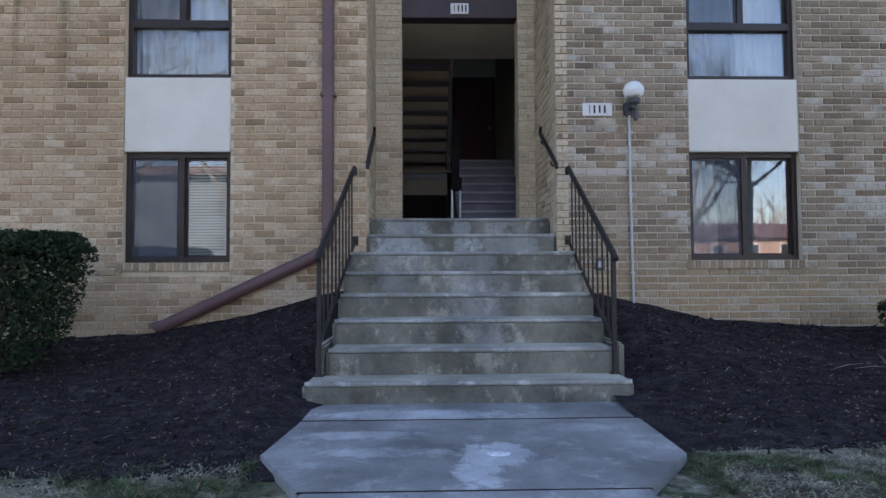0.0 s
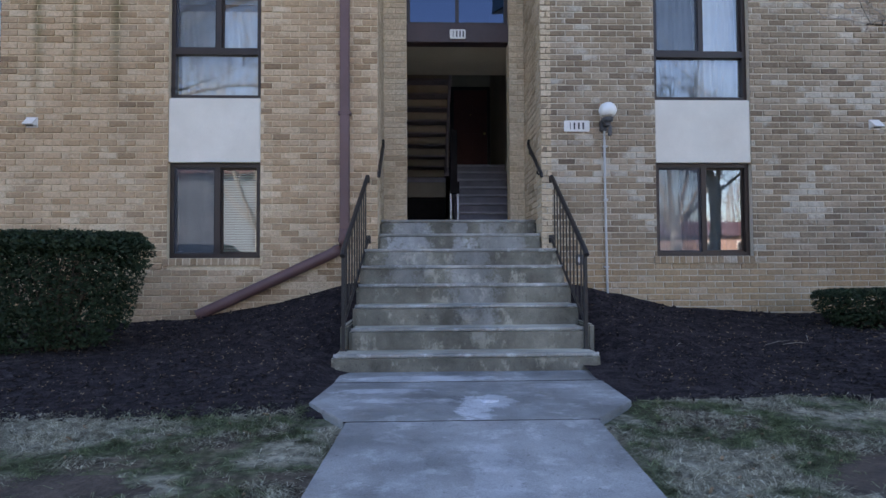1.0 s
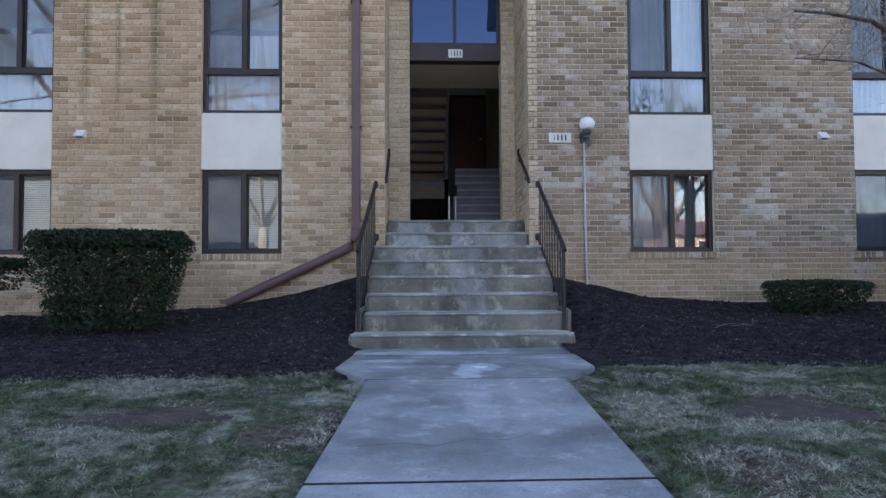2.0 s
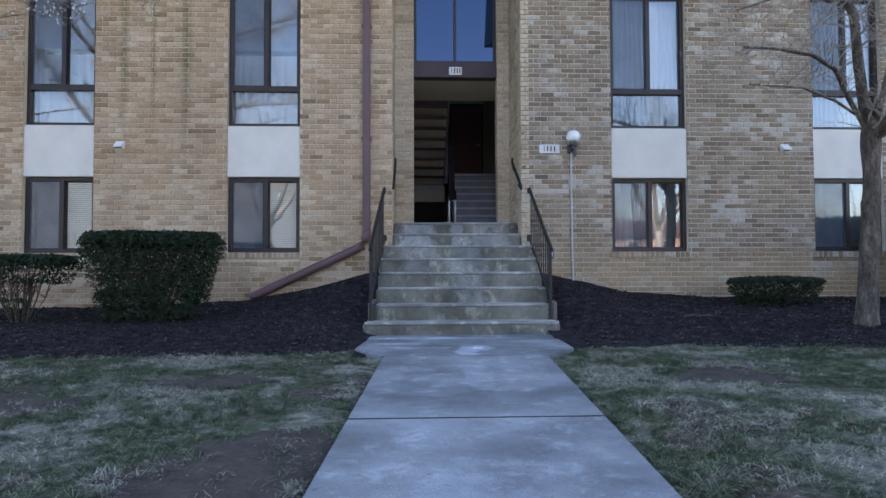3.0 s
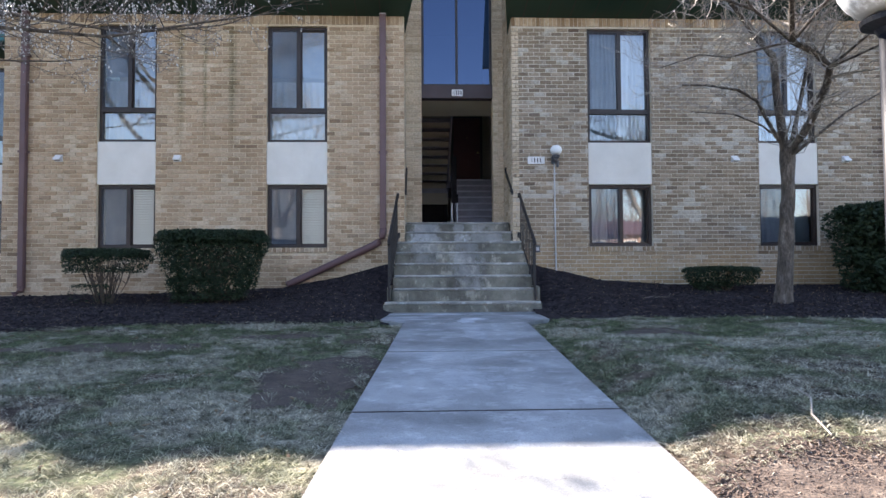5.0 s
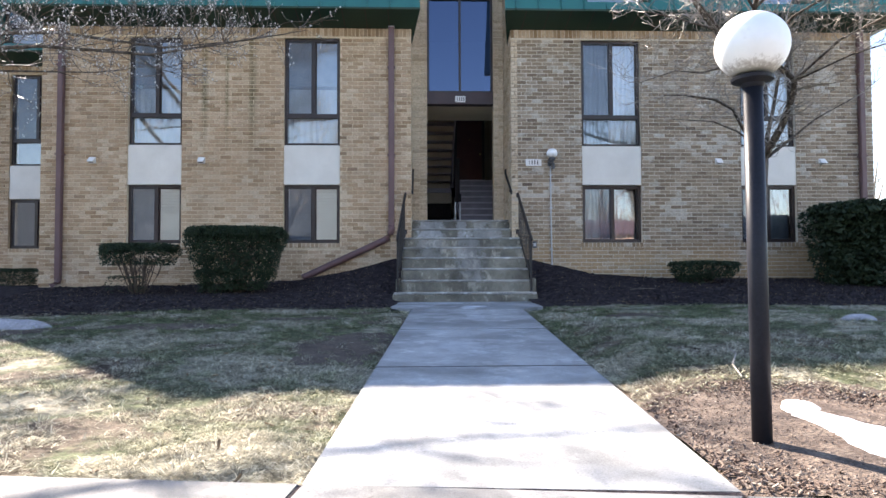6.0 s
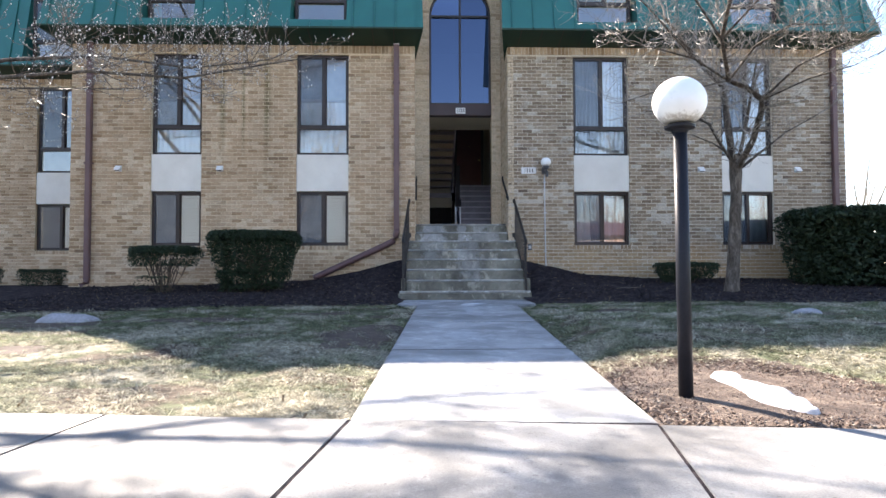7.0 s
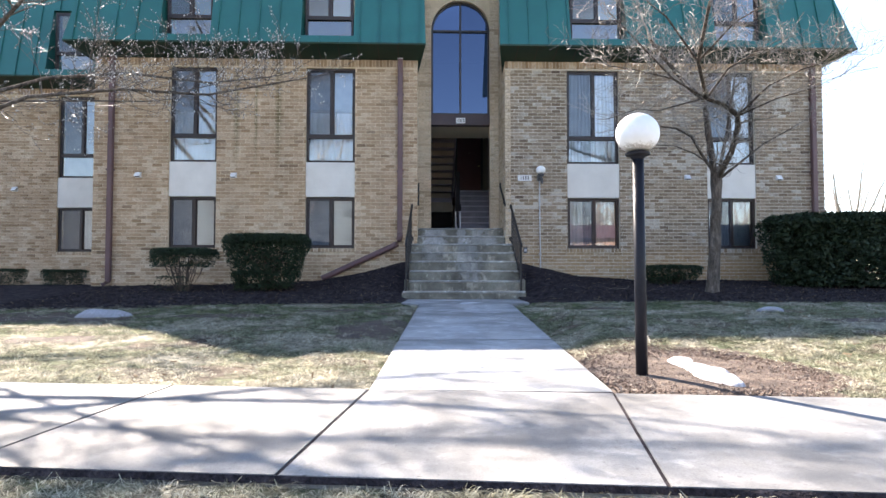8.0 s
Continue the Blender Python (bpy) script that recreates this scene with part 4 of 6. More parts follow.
part("window_frame", arch_window(), FRAME_BROWN, aw)
part("mullion", Shape().box(ARCH_C - 0.022, ARCH_C + 0.022, REC + 0.095, REC + 0.17, WZ0 + 0.045, SPRING + ARCH_R0 - 0.04), FRAME_BROWN, aw)
part("transom", Shape().box(DOOR_L + 0.045, DOOR_R - 0.045, REC + 0.098, REC + 0.165, SPRING - 0.03, SPRING + 0.015), FRAME_BROWN, aw)
for sgn in (-1, 1):
    x0, x1 = (DOOR_L + 0.045, ARCH_C - 0.022) if sgn < 0 else (ARCH_C + 0.022, DOOR_R - 0.045)
    part("pane", Shape().face((x0, REC + 0.14, WZ0 + 0.045), (x1, REC + 0.14, WZ0 + 0.045), (x1, REC + 0.14, SPRING - 0.03), (x0, REC + 0.14, SPRING - 0.03)), GLASS_SKY, aw).visible_shadow = False
    pts = [(ARCH_C + sgn * 0.022, SPRING + 0.015)] + [(ARCH_C + sgn * (ARCH_R0 - 0.05) * math.cos(a), SPRING + 0.015 + (ARCH_R0 - 0.06) * math.sin(a)) for a in [math.pi / 2 * k / 10 for k in range(11)]]
    part("pane", Shape().face(*[(x, REC + 0.14, z) for x, z in pts]), GLASS_SKY, aw).visible_shadow = False
structure("entry_header", Shape().box(DOOR_L, DOOR_R, REC + 0.03, REC + 0.22, SOFF, WZ0 - 0.002), HEADER, "dark brown painted header over the entry", "header", bevel=0.005)
structure("stair_landing_slab", Shape().box(-1.5, 0.72, REC + 0.23, 2.56, SOFF + 0.005, 4.2), SOFFIT_PAINT, "cream painted underside of the stair landing", "soffit")

# ---- stairwell ----
stairs = thing("inner_stairs", "grey painted indoor stairs rising to the upper hall", "stairs", kind="structure")
for k in range(8):
    z = 1.465 + 0.17 * (k + 1)
    y = 2.6 + 0.27 * k
    part("riser", Shape().box(-0.25, 0.72, y, y + 0.27, z - 0.17 if k == 0 else z - 0.33, z - 0.035), TREAD_GREY, stairs)
    part("tread", Shape().box(-0.25, 0.72, y - 0.04, y + 0.275, z - 0.034, z), NOSE_GREY, stairs, bevel=0.008)
part("stringer", Shape().prism([(-0.29, 2.56), (-0.255, 2.56), (-0.255, 4.8), (-0.29, 4.8)], lambda x, y: 1.30 + 0.63 * (y - 2.56), lambda x, y: 1.62 + 0.63 * (y - 2.56)), TREAD_GREY, stairs)
upper = thing("upper_stairs", "cream painted stepped underside of the returning stairs", "stairs", kind="structure")
for k in range(9):
    z = 2.69 + 0.15 * k
    y = 4.95 - 0.27 * k
    part("riser", Shape().box(-1.5, -0.38, y - 0.03, y, z - 0.02, z + 0.116), CREAM_DIM, upper)
    part("tread", Shape().box(-1.5, -0.38, y - 0.30, y + 0.03, z + 0.117, z + 0.15), TREAD_GREY, upper)
part("stringer", Shape().prism([(-0.378, 2.5), (-0.34, 2.5), (-0.34, 4.95), (-0.378, 4.95)], lambda x, y: 2.62 + 0.555 * (4.95 - y), lambda x, y: 2.86 + 0.555 * (4.95 - y)), TREAD_GREY, upper)
structure("upper_hall_floor", Shape().box(-0.37, 0.72, 4.77, 6.8, 2.66, 2.825).box(-1.5, -0.37, 5.0, 6.8, 2.52, 2.69), TREAD_GREY, "upper hall floor slab", "floor")
structure("lower_stairs_wall", Shape().box(-1.5, -0.38, 4.2, 4.3, 2.2, 2.46), CREAM_DIM, "cream painted wall over the stairs down", "wall")
structure("landing_edge", Shape().box(-1.5, -0.38, 4.17, 4.31, 2.465, 2.53), TREAD_GREY, "dim edge of the hall slab", "slab")
# Black sheet in place of the unlit opening at the stair foot.
structure("lower_opening", Shape().box(-1.5, -0.38, 4.24, 4.296, -0.2, 2.195), GUARD, "black sheet standing for the unlit opening below the stairs", "door")
rail = thing("stair_guard", "black solid stair guard with pale posts", "railing")
part("guard_panel", Shape().box(-0.37, -0.27, 2.5, 2.56, 2.2, 3.02), GUARD, rail)
part("newel", Shape().box(-0.38, -0.24, 2.48, 2.6, 2.05, 2.22), GUARD, rail)
for x in (-0.37, -0.26):
    part("post", Shape().box(x - 0.012, x + 0.012, 2.52, 2.55, 1.465, 2.06), ZINC, rail)
hd = thing("hall_door", "maroon panelled apartment door with brass knob", "door", kind="structure")
part("leaf", Shape().box(-0.10, 0.64, 6.74, 6.795, 2.83, 4.86), DOOR_RED, hd, bevel=0.006)
part("frame", Shape().box(-0.18, -0.10, 6.72, 6.797, 2.83, 4.93).box(0.64, 0.70, 6.72, 6.797, 2.83, 4.93).box(-0.10, 0.64, 6.72, 6.797, 4.86, 4.93), FRAME_BROWN, hd)
for z0, z1 in ((3.05, 3.75), (3.9, 4.7)):
    for x0, x1 in ((-0.03, 0.24), (0.31, 0.57)):
        part("panel", Shape().box(x0, x1, 6.728, 6.742, z0, z1), DOOR_RED, hd, bevel=0.006)
part("knob", Shape().lathe([(0.0, 3.86), (0.025, 3.87), (0.03, 3.89), (0.025, 3.91), (0.0, 3.92)], 0.57, 6.70, 12), BRASS, hd)
part("peephole", Shape().box(0.265, 0.285, 6.72, 6.74, 4.30, 4.32), BRASS, hd)

# ---- entry fittings ----


def stair_rail(x_low, x_top, label):
    """Black iron railing beside the steps: post, two sloping rails, balusters, a curl to the wall."""
    r = thing("stair_railing", label, "railing", "railings beside the steps")

    def at(k, z):
        return (x_low + (x_top - x_low) * k, -1.55 + 1.49 * k, z)
    lo0, lo1, hi0, hi1 = 0.40, 1.20, 1.05, 1.915
    part("post", Shape().box(x_low - 0.016, x_low + 0.016, -1.566, -1.534, 0.188, 1.05), IRON, r, bevel=0.003)
    part("foot_plate", Shape().box(x_low - 0.035, x_low + 0.035, -1.585, -1.515, 0.187, 0.197), IRON, r)
    part("top_rail", Shape().tube([(x_low, -1.62, 1.00), at(0, hi0), at(1, hi1), (x_top, -0.02, hi1 + 0.005), (x_top, 0.0, hi1 - 0.06)], [0.021, 0.023, 0.023, 0.021, 0.018], 8), IRON, r)
    part("bottom_rail", Shape().tube([at(0, lo0), at(1, lo1), (x_top, 0.0, lo1 + 0.03)], [0.014, 0.014, 0.013], 6), IRON, r)
    for i in range(1, 10):
        k = i / 10
        part("baluster", Shape().tube([at(k, lo0 + (lo1 - lo0) * k), at(k, hi0 + (hi1 - hi0) * k)], [0.008, 0.008], 6), IRON, r)
    part("wall_fixing", Shape().box(x_top - 0.03, x_top + 0.03, -0.012, 0.004, lo1 - 0.02, lo1 + 0.07), IRON, r)
    return r


stair_rail(-1.487, -1.405, "black iron stair railing with thin balusters, rusting at its foot")
stair_rail(0.607, 0.632, "black iron stair railing with thin balusters, rusting at its foot")
for sgn, xw in ((1, -1.306), (-1, 0.536)):
    h = thing("wall_handrail", "short black iron handrail fixed to the recess wall", "handrail", "handrails in the recess")
    x = xw + sgn * 0.03
    part("bar", Shape().tube([(x, -0.13, 1.90), (x, -0.11, 1.945), (x, 0.68, 2.40), (x, 0.70, 2.45), (x, 0.66, 2.47)], [0.018, 0.02, 0.02, 0.018, 0.016], 8), IRON, h)
    for y, z in ((0.12, 2.01), (0.62, 2.33)):
        part("bracket", Shape().tube([(xw, y, z - 0.05), (x, y, z - 0.03), (x, y, z)], [0.012, 0.01, 0.01], 6), IRON, h)


def downspout(x, label, foot=None):
    d = thing("downspout", label, "downspout", "downspouts of the front")
    zf = 1.25 if foot else lerp_table(x, WALL_BASE) + 0.12
    part("pipe", Shape().box(x - 0.052, x + 0.052, -0.10, -0.012, zf, 5.02), PAINT_BROWN, d, bevel=0.012)
    part("collar", Shape().box(x - 0.058, x + 0.058, -0.106, -0.008, 4.95, 5.04), ZINC, d)
    for z in (2.6, 4.2):
        part("strap", Shape().box(x - 0.07, x + 0.07, -0.105, -0.002, z, z + 0.03), PAINT_BROWN, d)
    if foot:
        pts = [(x, -0.056, 1.34), (x, -0.056, 1.26), (x - 0.02, -0.056, 1.19), (x - 0.065, -0.056, 1.12), (x - 0.13, -0.058, 1.075), (x - 0.22, -0.06, 1.03), (x - 0.32, -0.063, 0.985), (foot[0] + 0.02, -0.10, foot[1] + 0.012), foot_pt]
        part("elbow_run", Shape().tube(pts, [0.062] * len(pts), 8), PAINT_BROWN, d, "sloping brown pipe run ending over the mulch", smooth=True)
    else:
        part("shoe", Shape().tube([(x, -0.056, zf + 0.05), (x, -0.06, zf - 0.02), (x - 0.10, -0.09, zf - 0.09)], [0.058, 0.058, 0.055], 8), PAINT_BROWN, d)
    return d


foot_pt = (-3.23, -0.12, 0.405)
downspout(-1.655, "brown metal downspout with a long sloping outlet", (-3.19, 0.42))
downspout(-7.53, "brown metal downspout on tan brick")
downspout(7.05, "brown metal downspout on grey brick")

# house number plates, figures as plain bars
plate = thing("number_plate", "white enamel number plate with dark figures", "sign")
part("plate", Shape().box(0.79, 1.078, -0.018, -0.006, 2.43, 2.555), WHITE, plate, bevel=0.003)
for i, (x, w) in enumerate(((0.858, 0.008), (0.905, 0.018), (0.955, 0.018), (1.005, 0.018))):
    part("figure", Shape().box(x - w / 2, x + w / 2, -0.022, -0.0185, 2.455, 2.53), DARK_INK, plate)
plate2 = thing("number_plate", "grey number plate on the entry header", "sign")
part("plate", Shape().box(-0.435, -0.228, REC - 0.0, REC + 0.028, 3.905, 4.03), WHITE, plate2, bevel=0.006)
for i in range(4):
    x = -0.395 + 0.042 * i
    part("figure", Shape().box(x, x + (0.008 if i == 0 else 0.018), REC - 0.004, REC - 0.0005, 3.93, 4.005), DARK_INK, plate2)


def globe_profile(r, z, squash=0.94, n=14, cut=0.30):
    a0 = -math.pi / 2 + cut
    return [(max(r * math.cos(a0 + (math.pi / 2 - a0) * k / n), 0.0008), z + r * squash * math.sin(a0 + (math.pi / 2 - a0) * k / n)) for k in range(n + 1)]


wl = thing("wall_lamp", "white globe wall lamp on a grey bracket, unlit", "lamp")
part("globe", Shape().lathe(globe_profile(0.098, 2.635), 1.245, -0.15, 24), GLOBE, wl, smooth=True)
part("collar", Shape().lathe([(0.035, 2.50), (0.058, 2.52), (0.064, 2.55), (0.05, 2.56)], 1.245, -0.15, 16), LAMP_GREY, wl)
part("arm", Shape().box(1.215, 1.275, -0.16, -0.01, 2.47, 2.515), LAMP_GREY, wl, bevel=0.006)
part("junction_box", Shape().box(1.19, 1.26, -0.07, -0.004, 2.43, 2.55), LAMP_GREY, wl, bevel=0.006)
part("sensor", Shape().lathe([(0.018, 2.36), (0.024, 2.38), (0.024, 2.47)], 1.275, -0.12, 12), LAMP_GREY, wl)
part("conduit", Shape().tube([(1.238, -0.03, 2.44), (1.240, -0.03, 1.6), (1.252, -0.03, 0.5)], [0.0135] * 3, 10), ZINC, wl, "grey zinc conduit")
for z in (0.9, 1.65, 2.25):
    part("clip", Shape().box(1.222, 1.27, -0.048, -0.004, z, z + 0.02), ZINC, wl)
ob_ = thing("outlet_box", "small grey outlet box low on the brick wall", "outlet")
part("cover", Shape().box(0.90, 0.98, -0.03, -0.004, 0.93, 1.05), LAMP_GREY, ob_, bevel=0.006)
part("flap", Shape().box(0.915, 0.965, -0.036, -0.031, 0.96, 1.02), ZINC, ob_)


def vent(x, y, z):
    v = thing("wall_vent", "small white hooded wall vent", "vent", "vents in the front wall")
    part("flange", Shape().box(x - 0.062, x + 0.062, y - 0.012, y - 0.004, z - 0.05, z + 0.065), WHITE, v)
    s = Shape()
    a, b = x - 0.055, x + 0.055
    s.v = [(a, y - 0.012, z + 0.06), (b, y - 0.012, z + 0.06), (b, y - 0.10, z - 0.02), (a, y - 0.10, z - 0.02), (a, y - 0.012, z - 0.03), (b, y - 0.012, z - 0.03), (b, y - 0.10, z - 0.03), (a, y - 0.10, z - 0.03)]
    s.f = [(0, 3, 2, 1), (3, 7, 6, 2), (0, 4, 7, 3), (1, 2, 6, 5)]
    part("hood", s, WHITE, v)
    part("damper", Shape().box(x - 0.04, x + 0.04, y - 0.06, y - 0.055, z - 0.045, z - 0.028), LAMP_GREY, v)


for x, y in ((-6.99, 0), (-5.06, 0), (4.36, 0), (6.31, 0), (-10.55 - 0.35, SET_Y)):
    vent(x, y, 2.51)

# lamp post beside the walk
lp = thing("lamp_post", "black lamp post with a white opal globe", "lamp post")
LX, LY = 0.215, -9.02
lz = lawn_z(LX, LY)
part("pole", Shape().tube([(LX + 0.004, LY, lz - 0.1), (LX - 0.006, LY, 1.265)], [0.0375, 0.0365], 24), LAMP_BLACK, lp, smooth=True)
part("collar", Shape().lathe([(0.038, 1.235), (0.046, 1.250), (0.078, 1.262), (0.080, 1.275), (0.060, 1.285)], LX - 0.006, LY, 24), LAMP_BLACK, lp)
part("globe", Shape().lathe(globe_profile(0.139, 1.403, 0.95, 20, 0.5), LX - 0.006, LY, 36), GLOBE, lp, "white opal globe, grimy below", smooth=True)

# ---- plants ----


def leaf_shell(shape, n, rnd, cx, cy, z0, w, d, h, lo, vase, size):
    """Small leaves on the clipped outside and through the upper body of a shrub."""
    k = 0
    while k < n:
        u = rnd.random()
        t = lo + (1 - lo) * (1 - (1 - u) ** 1.4) if rnd.random() < 0.62 else 1 - 0.13 * rnd.random()
        flare = (1 - vase) + vase * min(1, max(0, t - 0.05) / 0.75) ** 0.7
        if t > 0.9:
            flare *= 1 - 0.9 * (t - 0.9)
        a = rnd.random() * 2 * math.pi
        rr = rnd.random() ** 0.25 if t < 0.88 else rnd.random() ** 0.5
        ca, sa = math.cos(a), math.sin(a)
        q = (abs(ca) ** 3.2 + abs(sa) ** 3.2) ** (-1 / 3.2)
        lump = 1 + 0.10 * noise.noise(Vector((cx + 3 * ca, cy + 3 * sa, t * 3)))
        x = cx + ca * q * rr * w / 2 * flare * lump
        y = cy + sa * q * rr * d / 2 * flare * lump
        z = z0 + h * t + 0.02 * noise.noise(Vector((x * 3, y * 3, 1))) + 0.015 * rnd.random()
        if noise.noise(Vector((x * 4.5, y * 4.5, z * 4.5))) < -0.36 - 0.35 * (t > 0.8) + 0.16 * (t < lo + 0.2):
            k += 0.4
            continue
        k += 1
        e1 = Vector((rnd.gauss(0, 1), rnd.gauss(0, 1), rnd.gauss(0, 0.7))).normalized()
        e2 = e1.cross(Vector((rnd.gauss(0, 1), rnd.gauss(0, 1), rnd.gauss(0, 1)))).normalized()
        sz = size * (0.6 + 0.8 * rnd.random())
        p = Vector((x, y, z))
        shape.face(p - e1 * sz, p + e2 * sz * 0.45, p + e1 * sz, p - e2 * sz * 0.45)


def shrub(label, cx, cy, w, d, top, leaves, lo, vase, stems, seed, low_tuft=0, size=0.016):
    rnd = random.Random(seed)
    z0 = bed_z(cx, cy) - 0.02
    h = top - z0
    s = thing("shrub", label, "shrub", "clipped evergreen shrubs")
    body = Shape()
    leaf_shell(body, leaves, rnd, cx, cy, z0, w, d, h, lo, vase, size)
    if low_tuft:
        leaf_shell(body, low_tuft, rnd, cx - w * 0.15, cy - 0.05, z0, w * 0.5, d * 0.5, h * 0.36, 0.0, 0.1, size)
    if w > 1.3:
        leaf_shell(body, int(leaves * (0.22 if w > 3 else 0.07)), rnd, cx, cy, z0, w * 0.86, d * 0.75, h * 0.94, lo, vase, size * (2.6 if w > 3 else 1.9))
    part("foliage", body, LEAF, s, "dense dark green leaves")
    for i in range(stems):
        a = rnd.random() * 2 * math.pi
        r = rnd.random() ** 0.6
        ex, ey = cx + math.cos(a) * r * w * 0.44, cy + math.sin(a) * r * d * 0.42
        bx, by = cx + math.cos(a) * r * 0.12, cy + math.sin(a) * r * 0.08
        mx, my = bx + (ex - bx) * 0.45 + rnd.gauss(0, 0.02), by + (ey - by) * 0.45 + rnd.gauss(0, 0.02)
        st = Shape().tube([(bx, by, z0 - 0.02), (mx, my, z0 + h * 0.4), (ex, ey, z0 + h * 0.92)], [0.011, 0.008, 0.003], 5)
        fx, fy = mx + rnd.gauss(0, 0.13) * w, my + rnd.gauss(0, 0.1) * d
        st.tube([(mx, my, z0 + h * 0.4), (fx, fy, z0 + h * 0.85)], [0.006, 0.002], 4)
        gx, gy = mx + rnd.gauss(0, 0.15) * w, my + rnd.gauss(0, 0.1) * d
        st.tube([(mx, my, z0 + h * 0.38), (gx, gy, z0 + h * 0.75)], [0.005, 0.002], 4)
        part("stem", st, STEM, s)
    return s


shrub("large clipped evergreen shrub, flat-topped, bare stems below", -4.05, -1.3, 1.52, 1.0, 1.215, 36000, 0.06, 0.38, 28, 11, 3000, 0.018)
shrub("small vase-shaped evergreen shrub with bare spreading stems", -5.57, -1.3, 1.18, 0.8, 0.955, 10000, 0.58, 0.62, 22, 12, 500, 0.018)
shrub("low clipped evergreen shrub on the mulch", 3.62, -0.95, 1.12, 0.7, 0.655, 9000, 0.25, 0.35, 12, 13, 1500, 0.018)
shrub("low dark evergreen shrub by the set-back wall", -9.1, 1.2, 0.9, 0.6, 0.58, 7000, 0.05, 0.15, 4, 14)
shrub("low dark evergreen shrub by the set-back wall", -10.4, 1.2, 0.9, 0.6, 0.60, 7000, 0.05, 0.15, 4, 15)
shrub("big overgrown evergreen hedge at the building corner", 7.3, -1.3, 4.1, 1.7, 1.60, 46000, 0.02, 0.12, 14, 16, 0, 0.034)


def twig_tree(rnd, wood, twigs, buds, start, way, length, radius, level, top_level, droop=0.0, min_r=0.0022):
    """One limb and all that grows from it."""
    pts, rad = [Vector(start)], [radius]
    d = Vector(way).normalized()
    n = 5 if level < 2 else 4
    for k in range(n):
        bend = 0.16 if level < 3 else 0.34
        d = (d + Vector((rnd.gauss(0, bend), rnd.gauss(0, bend), rnd.gauss(0.05 - droop + 0.25 * (bend - 0.16), bend * 0.6)))).normalized()
        pts.append(pts[-1] + d * length / n)
        rad.append(max(radius * (1 - 0.62 * (k + 1) / n), min_r))
    (wood if level < 2 else twigs).tube(pts, rad, 7 if level < 1 else 5 if level < 2 else 3, caps=False)
    if level >= top_level:
        for p in pts[2:]:
            if rnd.random() < 0.8:
                r = 0.005 + 0.007 * rnd.random()
                o = p + Vector((rnd.gauss(0, 0.01), rnd.gauss(0, 0.01), r))
                i = len(buds.v)
                buds.v += [tuple(o + Vector(q) * r) for q in ((1, 0, 0), (-0.5, 0.8, 0), (-0.5, -0.8, 0), (0, 0, 1.7), (0, 0, -1))]
                buds.f += [(i, i + 1, i + 3), (i + 1, i + 2, i + 3), (i + 2, i, i + 3), (i + 1, i, i + 4), (i + 2, i + 1, i + 4), (i, i + 2, i + 4)]
        return
    kids = 4
    for i in range(kids):
        k = 1 + int((n - 0.01) * (0.25 + 0.75 * (i + rnd.random()) / kids))
        k = min(k, n)
        side = Vector((rnd.gauss(0, 1), rnd.gauss(0, 1), rnd.gauss(0.15, 0.5))).normalized()
        w2 = (d * 0.75 + side * 0.85).normalized()
        twig_tree(rnd, wood, twigs, buds, pts[k], w2, length * (0.42 + 0.25 * rnd.random()), max(rad[k] * 0.6, min_r), level + 1, top_level, droop, min_r)


def bare_tree(name, label, seed, foot, trunk, limbs, levels=3, group="bare trees", bud=True, droop=0.0, min_r=0.0022, dense=4, bark=None, crown=None, reach=1.0):
    """A leafless tree: trunk as (x, y, z, radius) steps from its foot, limbs as (height step, way, length, radius)."""
    rnd = random.Random(seed)
    t = thing(name, label, "tree", group)
    f = Vector(foot)
    wood, twigs, buds = Shape(), Shape(), Shape()
    pts = [f + Vector(p[:3]) for p in trunk]
    part("trunk", Shape().tube(pts, [p[3] for p in trunk], 12), bark or BARK, t, "grey rough bark", smooth=True)
    for path, radius, lvl in limbs:
        q = [f + Vector(p) for p in path]
        rad = [radius * (1 - 0.6 * k / (len(q) - 1)) for k in range(len(q))]
        wood.tube(q, rad, 8, caps=False)
        for i in range(len(q) - 1):
            seg = q[i + 1] - q[i]
            for j in range(dense if i else 2):
                k = (j + rnd.random()) / dense
                side = Vector((rnd.gauss(0, 1), rnd.gauss(0, 1), rnd.gauss(0.1, 0.55))).normalized()
                twig_tree(rnd, wood, twigs, buds, q[i] + seg * k, seg.normalized() * 0.6 + side, reach * (0.40 + 0.45 * rnd.random()), max(rad[i] * 0.30, 0.006 * reach), lvl, levels, droop, min_r)
        twig_tree(rnd, wood, twigs, buds, q[-1], q[-1] - q[-2], 0.8 * reach, rad[-1], lvl, levels, droop, min_r)
    part("limb", wood, bark or BARK, t, smooth=True)
    part("crown", twigs, crown or (TWIG if bark else TWIG_DARK), t, "fine leafless twigs")
    if bud:
        part("bud", buds, BUD, t, "swelling buds, their sun glint painted pale")
    return t


